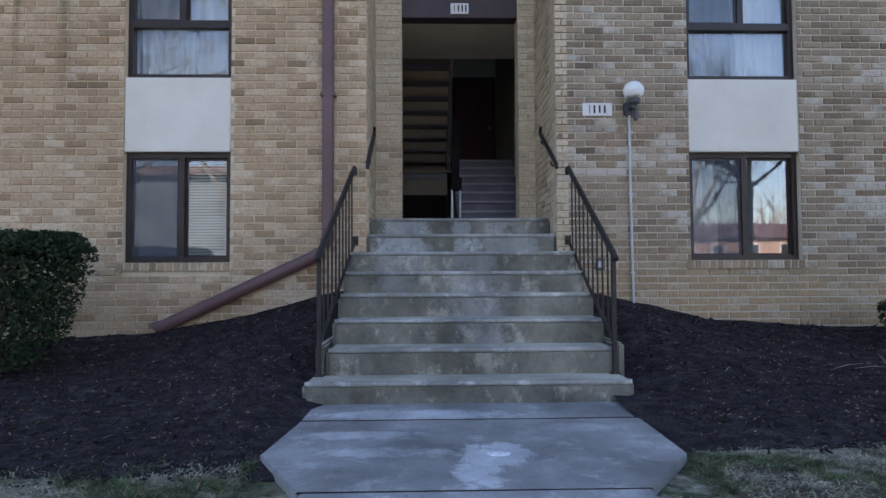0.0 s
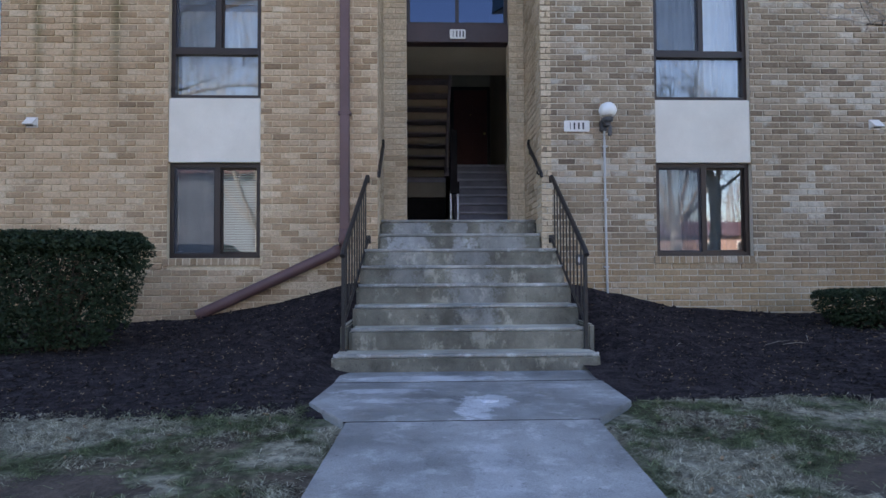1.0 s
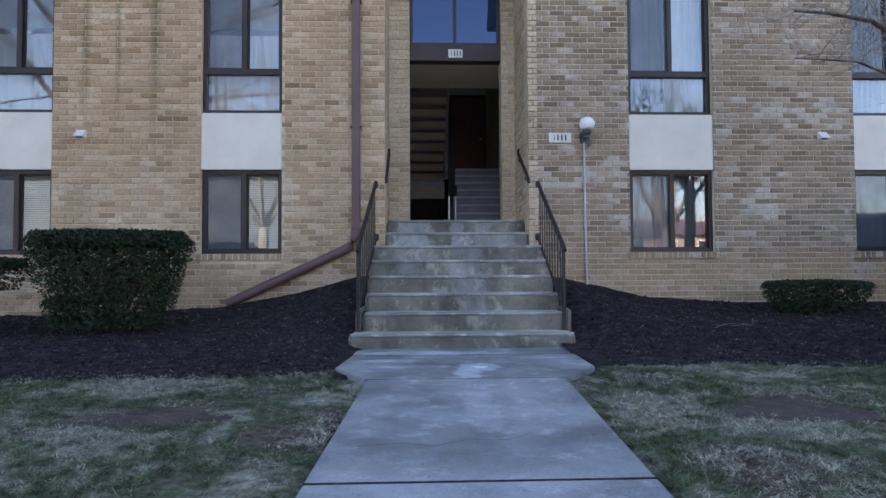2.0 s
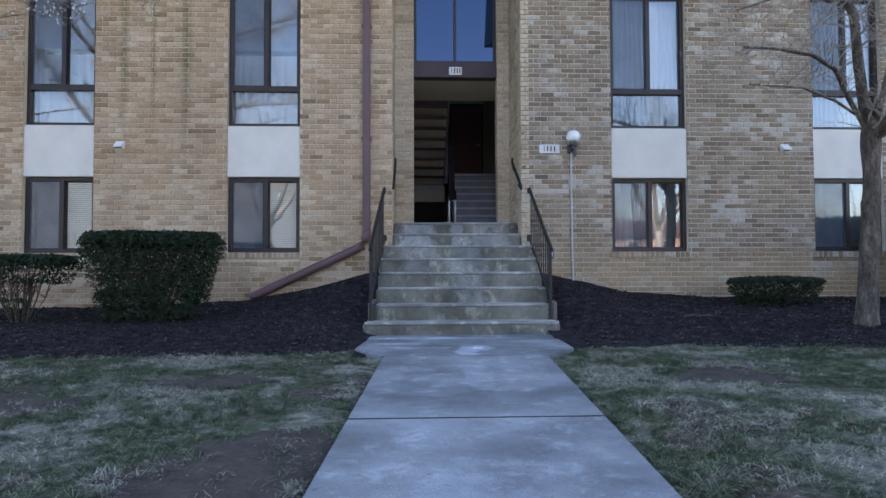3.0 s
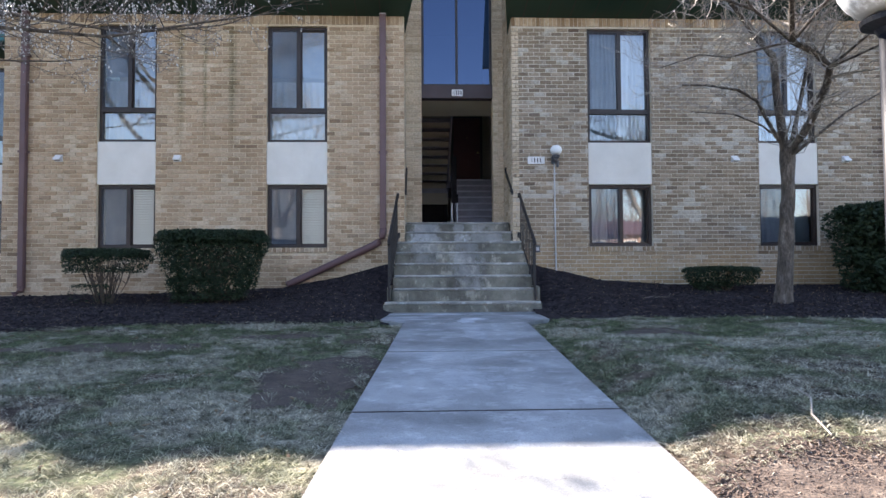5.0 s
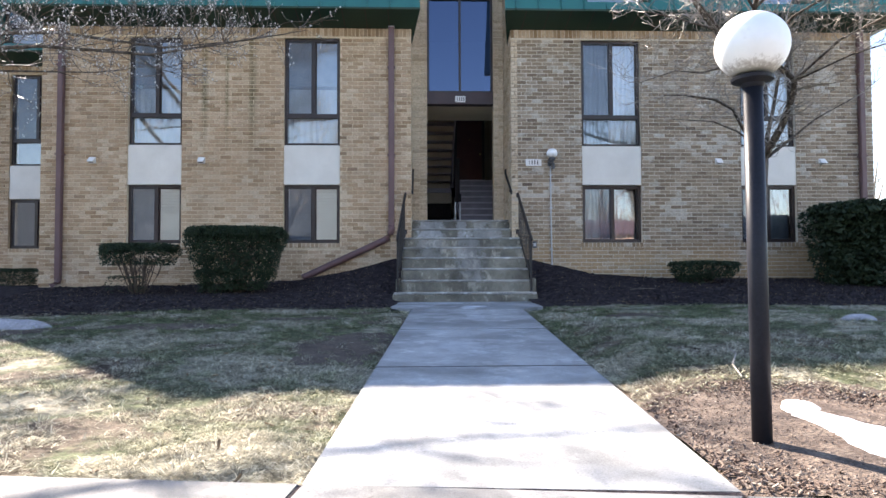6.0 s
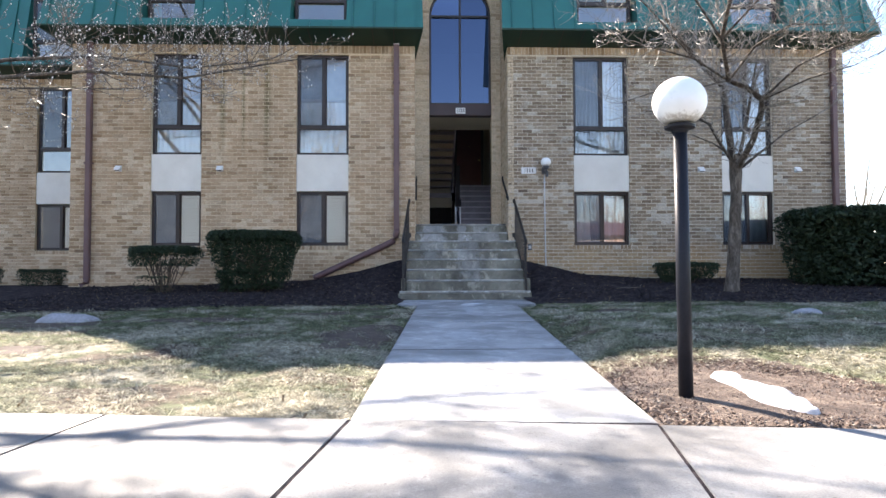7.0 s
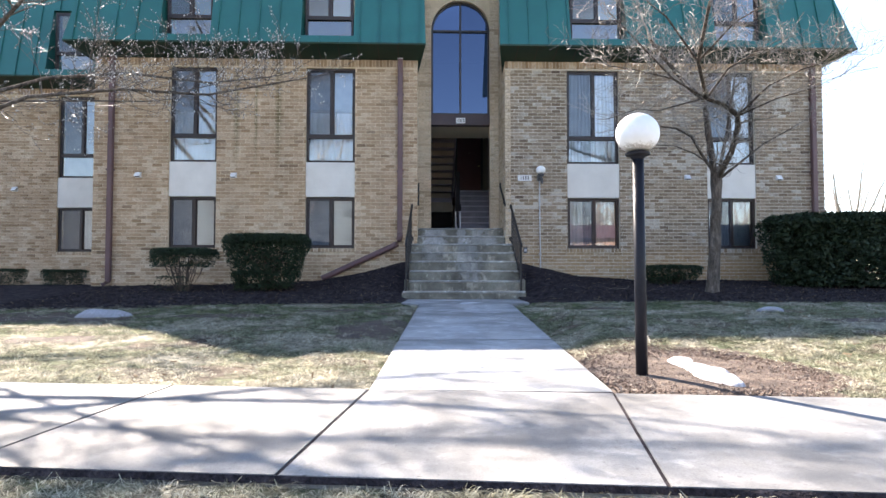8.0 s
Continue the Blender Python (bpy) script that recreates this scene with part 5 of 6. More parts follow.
tz = bed_z(3.72, -2.5)
LOW_LIMBS = [([(-0.04, 0, 2.08), (-0.17, -0.05, 2.94), (-0.24, -0.1, 3.41), (-0.63, -0.4, 3.56), (-1.03, -0.7, 3.78), (-1.5, -1.0, 4.12)], 0.060, 3),
             ([(0.0, 0, 2.10), (0.0, -0.5, 2.47), (-0.19, -1.1, 2.74), (-0.31, -1.34, 2.86), (-0.6, -1.5, 2.98), (-0.92, -1.65, 3.02), (-1.37, -2.4, 3.3), (-1.44, -2.9, 3.84)], 0.052, 3),
             ([(0.02, 0, 2.2), (0.12, -0.1, 2.84), (0.12, -0.3, 3.36), (0.03, -0.6, 3.64)], 0.032, 3),
             ([(-0.05, 0, 2.2), (-0.32, -0.1, 2.53), (-0.52, -0.2, 2.79), (-0.82, -0.3, 2.9), (-1.28, -0.4, 2.93), (-1.63, -0.5, 2.9)], 0.028, 4),
             ([(-0.05, 0, 2.3), (-0.32, 0.1, 2.55), (-0.68, 0.1, 2.69), (-1.26, 0.1, 2.72)], 0.017, 4)]
HIGH_LIMBS = [([(0.06, 0, 2.13), (0.43, 0, 2.42), (0.73, -0.1, 2.68), (1.2, -0.2, 2.95)], 0.024, 4),
              ([(-0.84, -1.6, 3.05), (-1.17, -1.7, 2.96), (-1.68, -1.8, 2.80), (-2.03, -1.9, 2.79), (-2.48, -2.0, 2.62)], 0.014, 4),
              ([(-0.31, -1.34, 2.86), (-0.30, -2.2, 3.06), (-0.14, -2.7, 3.12), (-0.05, -3.0, 3.10)], 0.018, 3),
              ([(-0.29, -1.34, 2.86), (-0.26, -2.3, 2.85), (-0.02, -2.8, 2.86)], 0.014, 3),
              ([(-0.92, -1.65, 3.02), (-0.96, -2.4, 3.22), (-0.74, -2.8, 3.33), (-0.45, -3.0, 3.25)], 0.018, 3),
              ([(-0.92, -1.65, 3.02), (-1.63, -2.2, 3.13), (-2.2, -2.5, 3.14), (-2.7, -2.8, 3.10)], 0.016, 3),
              ([(-1.63, -2.2, 3.13), (-2.3, -2.7, 3.47), (-2.75, -3.0, 3.71)], 0.014, 3),
              ([(-1.37, -2.4, 3.3), (-1.07, -2.8, 3.67), (-0.82, -3.0, 3.8)], 0.016, 3),
              ([(-1.37, -2.4, 3.3), (-1.94, -2.8, 3.73), (-2.36, -3.0, 3.92)], 0.016, 3)]
bare_tree("tree", "small leafless tree with forked grey trunk in the mulch", 5, (3.82, -2.5, 0.0),
          [(-0.12, 0, tz - 0.1, 0.15), (-0.12, 0, tz + 0.02, 0.122), (-0.11, 0, tz + 0.12, 0.107), (-0.09, 0, 0.55, 0.098), (-0.07, 0.01, 0.8, 0.092), (-0.06, 0.0, 1.0, 0.098), (-0.05, 0.0, 1.15, 0.090), (-0.04, 0.01, 1.35, 0.084), (-0.03, 0.01, 1.45, 0.094), (-0.02, 0.0, 1.58, 0.084), (-0.02, 0.0, 1.8, 0.080), (-0.02, 0.0, 2.05, 0.098), (-0.02, 0.0, 2.18, 0.092), (-0.03, 0, 2.32, 0.055)],
          LOW_LIMBS + HIGH_LIMBS, levels=5, dense=10, crown=TWIG, bud=False, min_r=0.0022, reach=0.72)
az = lawn_z(-6.9, -5.6)
bare_tree("tree", "leafless tree with sunlit budding branches beside the walk", 8, (-6.9, -5.6, az),
          [(0, 0, -0.1, 0.24), (0, 0, 0.1, 0.18), (0.03, 0.05, 1.2, 0.15), (0.0, 0.1, 2.2, 0.14), (0.05, 0.1, 2.8, 0.11)],
          [([(0, 0.1, 2.2), (0.8, 0.5, 2.75), (1.7, 1.0, 3.0), (2.7, 1.4, 3.05), (3.7, 1.6, 3.3)], 0.028, 1),
           ([(0.05, 0.1, 2.7), (0.8, 0.0, 3.5), (1.6, -0.3, 4.1), (2.6, -0.6, 4.5), (3.6, -0.9, 4.8)], 0.028, 1),
           ([(0.03, 0.1, 2.5), (0.6, 1.2, 3.2), (1.2, 2.2, 3.6), (2.2, 3.0, 3.7), (3.1, 3.3, 3.9)], 0.028, 1),
           ([(0.0, 0.1, 2.5), (-0.4, -0.9, 3.4), (0.2, -1.7, 4.3), (1.0, -2.2, 5.0)], 0.042, 1),
           ([(0.05, 0.1, 2.8), (0.2, 0.3, 4.0), (0.6, 0.4, 5.2), (1.4, 0.2, 6.2)], 0.042, 1),
           ([(0.2, 0.3, 3.9), (1.3, 0.6, 4.3), (2.3, 0.7, 4.5), (3.3, 0.5, 4.6)], 0.042, 1),
           ([(0.3, 0.4, 4.4), (0.9, 0.9, 5.2), (1.8, 1.3, 5.7), (2.9, 1.5, 6.0), (4.0, 1.7, 6.2)], 0.028, 1),
           ([(0.3, 0.4, 4.4), (0.8, 1.8, 5.3), (1.5, 2.8, 5.8), (2.4, 3.4, 6.2)], 0.042, 1),
           ([(0.6, 0.4, 5.2), (1.6, 0.4, 5.9), (2.8, 0.3, 6.4), (4.2, 0.1, 6.8)], 0.026, 1),
           ([(0.6, 0.4, 5.2), (0.9, -0.6, 6.0), (1.6, -1.2, 6.8), (2.6, -1.6, 7.4)], 0.036, 1),
           ([(0.2, 0.3, 3.9), (-0.5, 1.0, 5.0), (-1.2, 1.8, 6.0), (-1.6, 2.6, 6.9)], 0.065, 1),
           ([(0.0, 0.1, 2.7), (-1.2, 0.8, 4.2), (-2.0, 1.6, 5.6), (-2.3, 2.3, 7.1)], 0.07, 1),
           ([(0.6, 0.4, 5.2), (0.2, 1.5, 6.2), (0.0, 2.6, 7.0), (0.2, 3.6, 7.7)], 0.04, 1),
           ([(0.3, 0.4, 4.4), (-0.9, 0.5, 5.6), (-1.7, 0.3, 6.7), (-2.2, 0.6, 7.9)], 0.055, 1)], dense=9, min_r=0.003)
bz = lawn_z(-10.2, -3.0)
bare_tree("tree", "leafless tree in front of the set-back wall", 9, (-10.2, -3.0, bz),
          [(0, 0, -0.1, 0.2), (0, 0, 0.1, 0.15), (0.0, 0.05, 1.4, 0.13), (0.05, 0.1, 2.6, 0.11)],
          [([(0.05, 0.1, 2.5), (0.9, 0.4, 3.1), (1.9, 0.8, 3.4), (3.0, 1.1, 3.5), (4.0, 1.3, 3.55)], 0.026, 1),
           ([(0.05, 0.1, 2.6), (0.8, 0.2, 3.7), (1.7, 0.3, 4.4), (2.8, 0.3, 4.9)], 0.026, 1),
           ([(0.05, 0.1, 2.6), (-0.2, 0.3, 4.2), (0.2, 0.4, 5.6)], 0.026, 1)])
cz = lawn_z(6.6, -6.2)
bare_tree("tree", "leafless tree at the lawn's far side", 10, (6.6, -6.0, cz),
          [(0, 0, -0.1, 0.2), (0, 0, 0.1, 0.15), (0.0, 0.05, 1.6, 0.13), (0.0, 0.1, 3.0, 0.11)],
          [([(0, 0.1, 2.9), (-0.6, 0.5, 3.6), (-1.2, 0.8, 4.0), (-1.9, 1.0, 4.4)], 0.026, 1),
           ([(0, 0.1, 3.0), (0.3, 0.2, 4.4), (0.2, 0.4, 5.6)], 0.026, 1),
           ([(0, 0.1, 2.9), (0.8, -0.5, 3.8), (1.5, -0.8, 4.8)], 0.026, 1)])


def big_tree(seed, foot, s):
    rnd = random.Random(seed)
    limbs = []
    for i in range(7):
        a = 2 * math.pi * (i + rnd.random() * 0.6) / 7
        r = (1.6 + rnd.random()) * s
        limbs.append(([(0, 0, 2.6 * s), (0.4 * r * math.cos(a), 0.4 * r * math.sin(a), 3.8 * s), (0.75 * r * math.cos(a), 0.75 * r * math.sin(a), 5.2 * s), (r * math.cos(a), r * math.sin(a), (6.2 + rnd.random()) * s)], 0.11 * s, 2))
    return bare_tree("tree", "tall leafless tree across the parking lot", seed, foot, [(0, 0, -0.2, 0.3 * s), (0, 0, 0.3, 0.22 * s), (0.05, 0, 2.0 * s, 0.19 * s), (0, 0, 3.0 * s, 0.15 * s)], limbs, 3, "far bare trees", False, 0.0, 0.012, bark=TWIG)


big_tree(21, (6.4, -31.0, lawn_z(6.4, -31)), 1.1)
big_tree(22, (-8.5, -23.0, lawn_z(-8, -23)), 1.25)
big_tree(23, (13.0, -27.0, lawn_z(13, -27)), 1.3)
big_tree(24, (28.3, 30.0, 0.0), 1.0)
big_tree(25, (30.6, 31.5, 0.0), 0.92)

# ---- across the lot ----
far = thing("opposite_building", "long red brick building across the lot, sunlit", "building")
part("wall", Shape().box(2, 46, -62, -52, -1.2, 4.2), BACK_BRICK, far)
rf = Shape()
rf.v = [(1.6, -51.6, 4.2), (46.4, -51.6, 4.2), (46.4, -57, 6.0), (1.6, -57, 6.0), (1.6, -62.4, 4.2), (46.4, -62.4, 4.2)]
rf.f = [(0, 1, 2, 3), (3, 2, 5, 4), (0, 3, 4), (1, 5, 2)]
part("roof", rf, PAINT_BROWN, far)
for i in range(12):
    for z in (0.2, 2.4):
        w = part("window", Shape().box(3.5 + 3.2 * i, 4.8 + 3.2 * i, -52.0, -51.94, z, z + 1.3), WHITE, far)
        part("pane", Shape().face((3.6 + 3.2 * i, -51.93, z + 0.1), (4.7 + 3.2 * i, -51.93, z + 0.1), (4.7 + 3.2 * i, -51.93, z + 1.2), (3.6 + 3.2 * i, -51.93, z + 1.2)), DARK_INK, w)
# Added out of view: keeps the bright horizon out of the left panes.
reflect_block = thing("opposite_building", "unseen grey house added to dim reflections in the left windows", "building")
part("wall", Shape().box(-52, -6, -58, -46, -1.2, 9.2), GREY_SIDING, reflect_block)
part("roof", Shape().box(-52.6, -5.4, -58.6, -45.4, 9.2, 9.9), PAINT_BROWN, reflect_block)
for i in range(14):
    for z in (0.3, 3.1, 5.9):
        part("window", Shape().box(-50.2 + 3.2 * i, -49.3 + 3.2 * i, -46.0, -45.94, z, z + 1.2), FAR_PANE, reflect_block)
structure("road", Shape().prism([(-60, -34), (60, -34), (60, -18), (-60, -18)], lambda x, y: lawn_z(x, y) - 0.1, lambda x, y: lawn_z(x, y) + 0.03), ASPHALT, "asphalt parking lot", "parking lot")


def parked_car(x, y, label):
    c = thing("car", label, "car", "parked cars")
    z = lawn_z(x, y) + 0.03
    prof = [(-2.2, 0.35), (-2.25, 0.65), (-1.9, 0.85), (-1.2, 0.92), (-0.7, 1.38), (0.7, 1.42), (1.4, 0.98), (2.1, 0.9), (2.2, 0.4)]
    s = Shape()
    n = len(prof)
    s.v = [(x - 0.85, y + a, z + b) for a, b in prof] + [(x + 0.85, y + a, z + b) for a, b in prof]
    s.f = [tuple(range(n)), tuple(range(2 * n - 1, n - 1, -1))] + [(k, (k + 1) % n, n + (k + 1) % n, n + k) for k in range(n)]
    part("body", s, CAR_PAINT, c, bevel=0.06)
    part("windscreen", Shape().face((x - 0.7, y + 1.36, z + 1.02), (x + 0.7, y + 1.36, z + 1.02), (x + 0.62, y + 0.82, z + 1.38), (x - 0.62, y + 0.82, z + 1.38)), DARK_INK, c)
    for sx in (-0.8, 0.8):
        for sy in (-1.35, 1.35):
            part("wheel", Shape().tube([(x + sx - 0.1, y + sy, z + 0.31), (x + sx + 0.1, y + sy, z + 0.31)], [0.31, 0.31], 16), IRON, c)
    return c


for x in (2.2, 5.1, 8.0, 14.0, -4.5, -10.0):
    parked_car(x, -29.5, "dark parked car on the asphalt lot")



def woods(n, seed, xr, yr, h):
    """A far belt of bare trees, as slender tapering stems with thin side boughs."""
    rnd = random.Random(seed)
    s = Shape()
    for _ in range(n):
        x, y = rnd.uniform(*xr), rnd.uniform(*yr)
        z, t = -1.2, h * (0.6 + 0.5 * rnd.random())
        s.tube([(x, y, z), (x + rnd.gauss(0, 0.3), y, z + t * 0.5), (x + rnd.gauss(0, 0.6), y, z + t)], [0.22, 0.14, 0.03], 4, caps=False)
        for _ in range(12):
            k = 0.25 + 0.65 * rnd.random()
            a = rnd.gauss(0, 1.6)
            s.tube([(x, y, z + t * k), (x + a, y + rnd.gauss(0, 1), z + t * (k + 0.10 + 0.18 * rnd.random()))], [0.09, 0.03], 3, caps=False)
    return s


# Unseen tree belt, added to darken the horizon mirrored in the windows.
stuff_woods = part("added_woods", woods(260, 51, (-90, 60), (-88, -70), 13), TWIG, None, "unseen belt of bare trees added to darken the reflected horizon")
tagged(stuff_woods, "", "woods", "", "stuff")

# ---- litter and ground detail ----


def mound(name, label, category, cx, cy, zf, rx, ry, h, mat, seed, turn=0.0, ragged=0.28):
    s = Shape()
    n, m = 28, 7
    ca, sa = math.cos(turn), math.sin(turn)
    for j in range(m + 1):
        k = j / m
        for i in range(n):
            a = 2 * math.pi * i / n
            edge = 1 + ragged * noise.noise(Vector((math.cos(a) * 1.6 + seed, math.sin(a) * 1.6, 0))) + 0.10 * noise.noise(Vector((math.cos(a) * 5, math.sin(a) * 5, seed)))
            lx, ly = rx * (1 - k) * math.cos(a) * edge, ry * (1 - k) * math.sin(a) * edge
            x, y = cx + lx * ca - ly * sa, cy + lx * sa + ly * ca
            s.v.append((x, y, zf(x, y) - 0.02 + (0.02 + h * (1 - (1 - k) ** 2.4) * (1 + 0.4 * noise.noise(Vector((x * 5, y * 5, seed)))) if j else 0)))
    for j in range(m):
        for i in range(n):
            a, b = j * n + i, j * n + (i + 1) % n
            s.f.append((a, b, b + n, a + n))
    s.f.append(tuple(m * n + i for i in range(n)))
    return tagged(part(name, s, mat, None, label, smooth=True), "", category)


structure("red_mulch_ring", sheet(spread((-0.3, 2.2, 56)), spread((-9.95, -7.6, 56)), lambda x, y: lawn_z(x, y) + 0.02 * (1 - min(1, ((x - 0.64) / 0.94) ** 2 + ((y + 8.9) / 0.92) ** 2)) + rough_z(x, y, 0.008) + 0.004, lambda x, y: ((x - 0.64) / 0.94) ** 2 + ((y + 8.9) / 0.92) ** 2 + 0.35 * noise.noise(Vector((x * 3, y * 3, 2))) > (1.5 if x < 0.5 and y < -8.9 else 0.92) or on_paving(x, y, 0.01)), MULCH_RED, "thin reddish-brown mulch round the lamp post", "mulch bed", True)
mound("stone", "low grey boulder at the edge of the mulch", "stone", -5.15, -5.05, lawn_z, 0.40, 0.17, 0.095, STONE, 3, 0.1)
mound("stone", "low grey boulder in the lawn", "stone", 2.80, -5.9, lawn_z, 0.17, 0.10, 0.05, STONE, 5)


def winding_slab(name, label, category, spine, mat, seed):
    """A flat ragged piece along a bent spine of (x, y, half width, height), with a rounded, uneven top."""
    s = Shape()
    n, m = 40, 10
    for i in range(n + 1):
        k = i / n * (len(spine) - 1)
        j = min(int(k), len(spine) - 2)
        f = ease(k - j)
        x, y, w, h = [p + (q - p) * f for p, q in zip(spine[j], spine[j + 1])]
        end = min(1.0, 7 * i / n, 7 * (n - i) / n) ** 0.5
        for c in range(m + 1):
            v = -1 + 2 * c / m
            rag = 1 + 0.30 * noise.noise(Vector((i * 0.45, seed, 2.0 * (v > 0))))
            px = x + v * w * end * rag
            s.v.append((px, y, lawn_z(px, y) + 0.014 + end * h * (1 - v ** 4) * (1 + 0.5 * noise.noise(Vector((px * 11, y * 11, seed))))))
    for i in range(n):
        for c in range(m):
            q = i * (m + 1) + c
            s.f.append((q, q + 1, q + m + 2, q + m + 1))
    return tagged(part(name, s, mat, None, label, smooth=True), "", category)


winding_slab("stone", "long flat pale stone beside the lamp post", "stone", [(0.72, -8.38, 0.13, 0.018), (0.63, -8.64, 0.095, 0.024), (0.69, -8.92, 0.14, 0.030), (0.63, -9.18, 0.11, 0.038), (0.68, -9.40, 0.055, 0.055)], PALE_STONE, 4)


for k, (x, y, a, l) in enumerate(((2.30, -1.55, 0.3, 0.28), (2.42, -1.62, -0.2, 0.22), (2.62, -1.45, 1.1, 0.25), (1.40, -1.6, 0.8, 0.12))):
    dx, dy = math.cos(a) * l / 2, math.sin(a) * l / 2
    s = Shape().tube([(x - dx, y - dy, bed_z(x - dx, y - dy) + 0.03), (x, y, bed_z(x, y) + 0.045), (x + dx, y + dy, bed_z(x + dx, y + dy) + 0.035)], [0.002, 0.0025, 0.001], 6)
    tagged(part("fallen_twig", s, TWIG, None, "pale fallen twig lying on the dark mulch"), "", "twig", "fallen twigs")
tw = [(0.86, -7.46), (0.78, -7.70), (0.66, -7.90), (0.60, -8.12)]
tagged(part("fallen_twig", Shape().tube([(x, y, lawn_z(x, y) + 0.035 + 0.012 * (k % 2)) for k, (x, y) in enumerate(tw)], [0.004, 0.005, 0.005, 0.003], 6), TWIG, None, "bleached fallen twig lying across grass and mulch"), "", "twig", "fallen twigs")
crack = Shape()
pts = [(-1.16, -5.02), (-0.95, -4.98), (-0.80, -5.03), (-0.62, -4.93), (-0.45, -4.95), (-0.30, -4.84)]
for (x0, y0), (x1, y1) in zip(pts, pts[1:]):
    crack.face(*[(x, y, lawn_z(x, y) + 0.0190) for x, y in ((x0, y0 - 0.002), (x1, y1 - 0.002), (x1, y1 + 0.002), (x0, y0 + 0.002))])
part("crack", crack, DARK_INK, walkway, "fine dark crack across a slab")
mound("salt_patch", "small heap of white de-icing salt on the concrete pad", "salt", -0.39, -3.0, lambda x, y: lawn_z(x, y) + 0.018, 0.065, 0.045, 0.008, SALT, 12)


def scatter(n, seed, xr, yr, zf, ok, size, flat, thick):
    """Small slivers lying on the ground."""
    rnd = random.Random(seed)
    s = Shape()
    k = 0
    while k < n:
        x, y = rnd.uniform(*xr), rnd.uniform(*yr)
        if not ok(x, y, rnd):
            continue
        k += 1
        l, w = size * (0.4 + rnd.random() ** 2 * 1.6), size * (0.15 + 0.3 * rnd.random())
        m = Matrix.Translation((x, y, zf(x, y) + thick)) @ Euler((rnd.gauss(0, flat), rnd.gauss(0, flat), rnd.random() * 6.28)).to_matrix().to_4x4()
        s.box(-l / 2, l / 2, -w / 2, w / 2, -thick, thick, m)
    return s


def in_bed(x, y, rnd=None, m=0.0):
    e = lerp_table(x, BED_EDGE)
    if -1.6 < x < 0.72 and y > -3.6:
        return False
    return e + m < y < -0.02


def in_ring(x, y, rnd=None):
    return ((x - 0.64) / 0.90) ** 2 + ((y + 8.9) / 0.88) ** 2 < (1.4 if x < 0.5 and y < -8.9 else 0.85) and not on_paving(x, y, 0.02)


def lawn_here(x, y, rnd):
    if on_paving(x, y, -0.02) or in_bed(x, y, None, 0.05 + 0.4 * rnd.random() ** 2):
        return False
    if ((x - 0.64) / 0.90) ** 2 + ((y + 8.9) / 0.88) ** 2 < (1.4 if x < 0.5 and y < -8.9 else 0.75):
        return False
    if bare_amount(x, y) < 0.75 and rnd.random() > 0.15:
        return False
    bare = noise.noise(Vector((x * 0.9, y * 1.3, 4))) + 0.5 * noise.noise(Vector((x * 3, y * 3, 7)))
    return bare > -0.30 or rnd.random() < 0.15


def stuff(name, shape, mat, label, category):
    return tagged(part(name, shape, mat, None, label), "", category, "", "stuff")


def bed_top(x, y):
    return bed_z(x, y) + rough_z(x, y, 0.016)


stuff("mulch_chips", scatter(9000, 31, (-7.5, 7.0), (-4.6, -0.03), bed_top, in_bed, 0.05, 0.35, 0.004), CHIP_DARK, "dark shredded bark chips on the bed", "mulch")
stuff("dead_leaves", scatter(3400, 32, (-7.5, 7.0), (-4.6, -0.03), bed_top, in_bed, 0.016, 0.5, 0.002), DEAD_LEAF, "scattered dead leaves and straw on the mulch", "leaves")
stuff("red_chips", scatter(7500, 33, (-0.3, 2.2), (-9.8, -7.7), lambda x, y: lawn_z(x, y) + 0.012, in_ring, 0.02, 0.5, 0.002), CHIP_RED, "reddish bark chips round the lamp post", "mulch")
stuff("lawn_leaves", scatter(500, 34, (-6.5, 5.5), (-11.5, -3.2), lambda x, y: ground_z(x, y) + 0.008, lawn_here, 0.03, 0.4, 0.003), DEAD_LEAF, "dead leaves lying in the lawn", "leaves")


def grass(n, seed, xr, yr, length):
    rnd = random.Random(seed)
    s = Shape()
    k = 0
    while k < n:
        x, y = rnd.uniform(*xr), rnd.uniform(*yr)
        if not lawn_here(x, y, rnd):
            continue
        z = ground_z(x, y) - 0.002
        for _ in range(3):
            a = rnd.random() * 6.283
            l = length * (0.5 + rnd.random())
            rise = 0.12 + 0.5 * rnd.random() ** 1.5
            c, q = math.cos(a), math.sin(a)
            bx, by = x + rnd.gauss(0, 0.012), y + rnd.gauss(0, 0.012)
            w = 0.0013 + 0.0010 * rnd.random()
            mx, my, mz = bx + c * l * 0.5, by + q * l * 0.5, z + l * rise * 0.62
            s.f.append((len(s.v), len(s.v) + 1, len(s.v) + 2, len(s.v) + 3))
            s.v += [(bx - q * w, by + c * w, z), (bx + q * w, by - c * w, z), (mx + q * w * 0.8, my - c * w * 0.8, mz), (mx - q * w * 0.8, my + c * w * 0.8, mz)]
            i = len(s.v)
            s.f.append((i - 1, i - 2, i))
            s.v.append((bx + c * l, by + q * l, z + l * rise * 0.55))
        k += 1
    return s


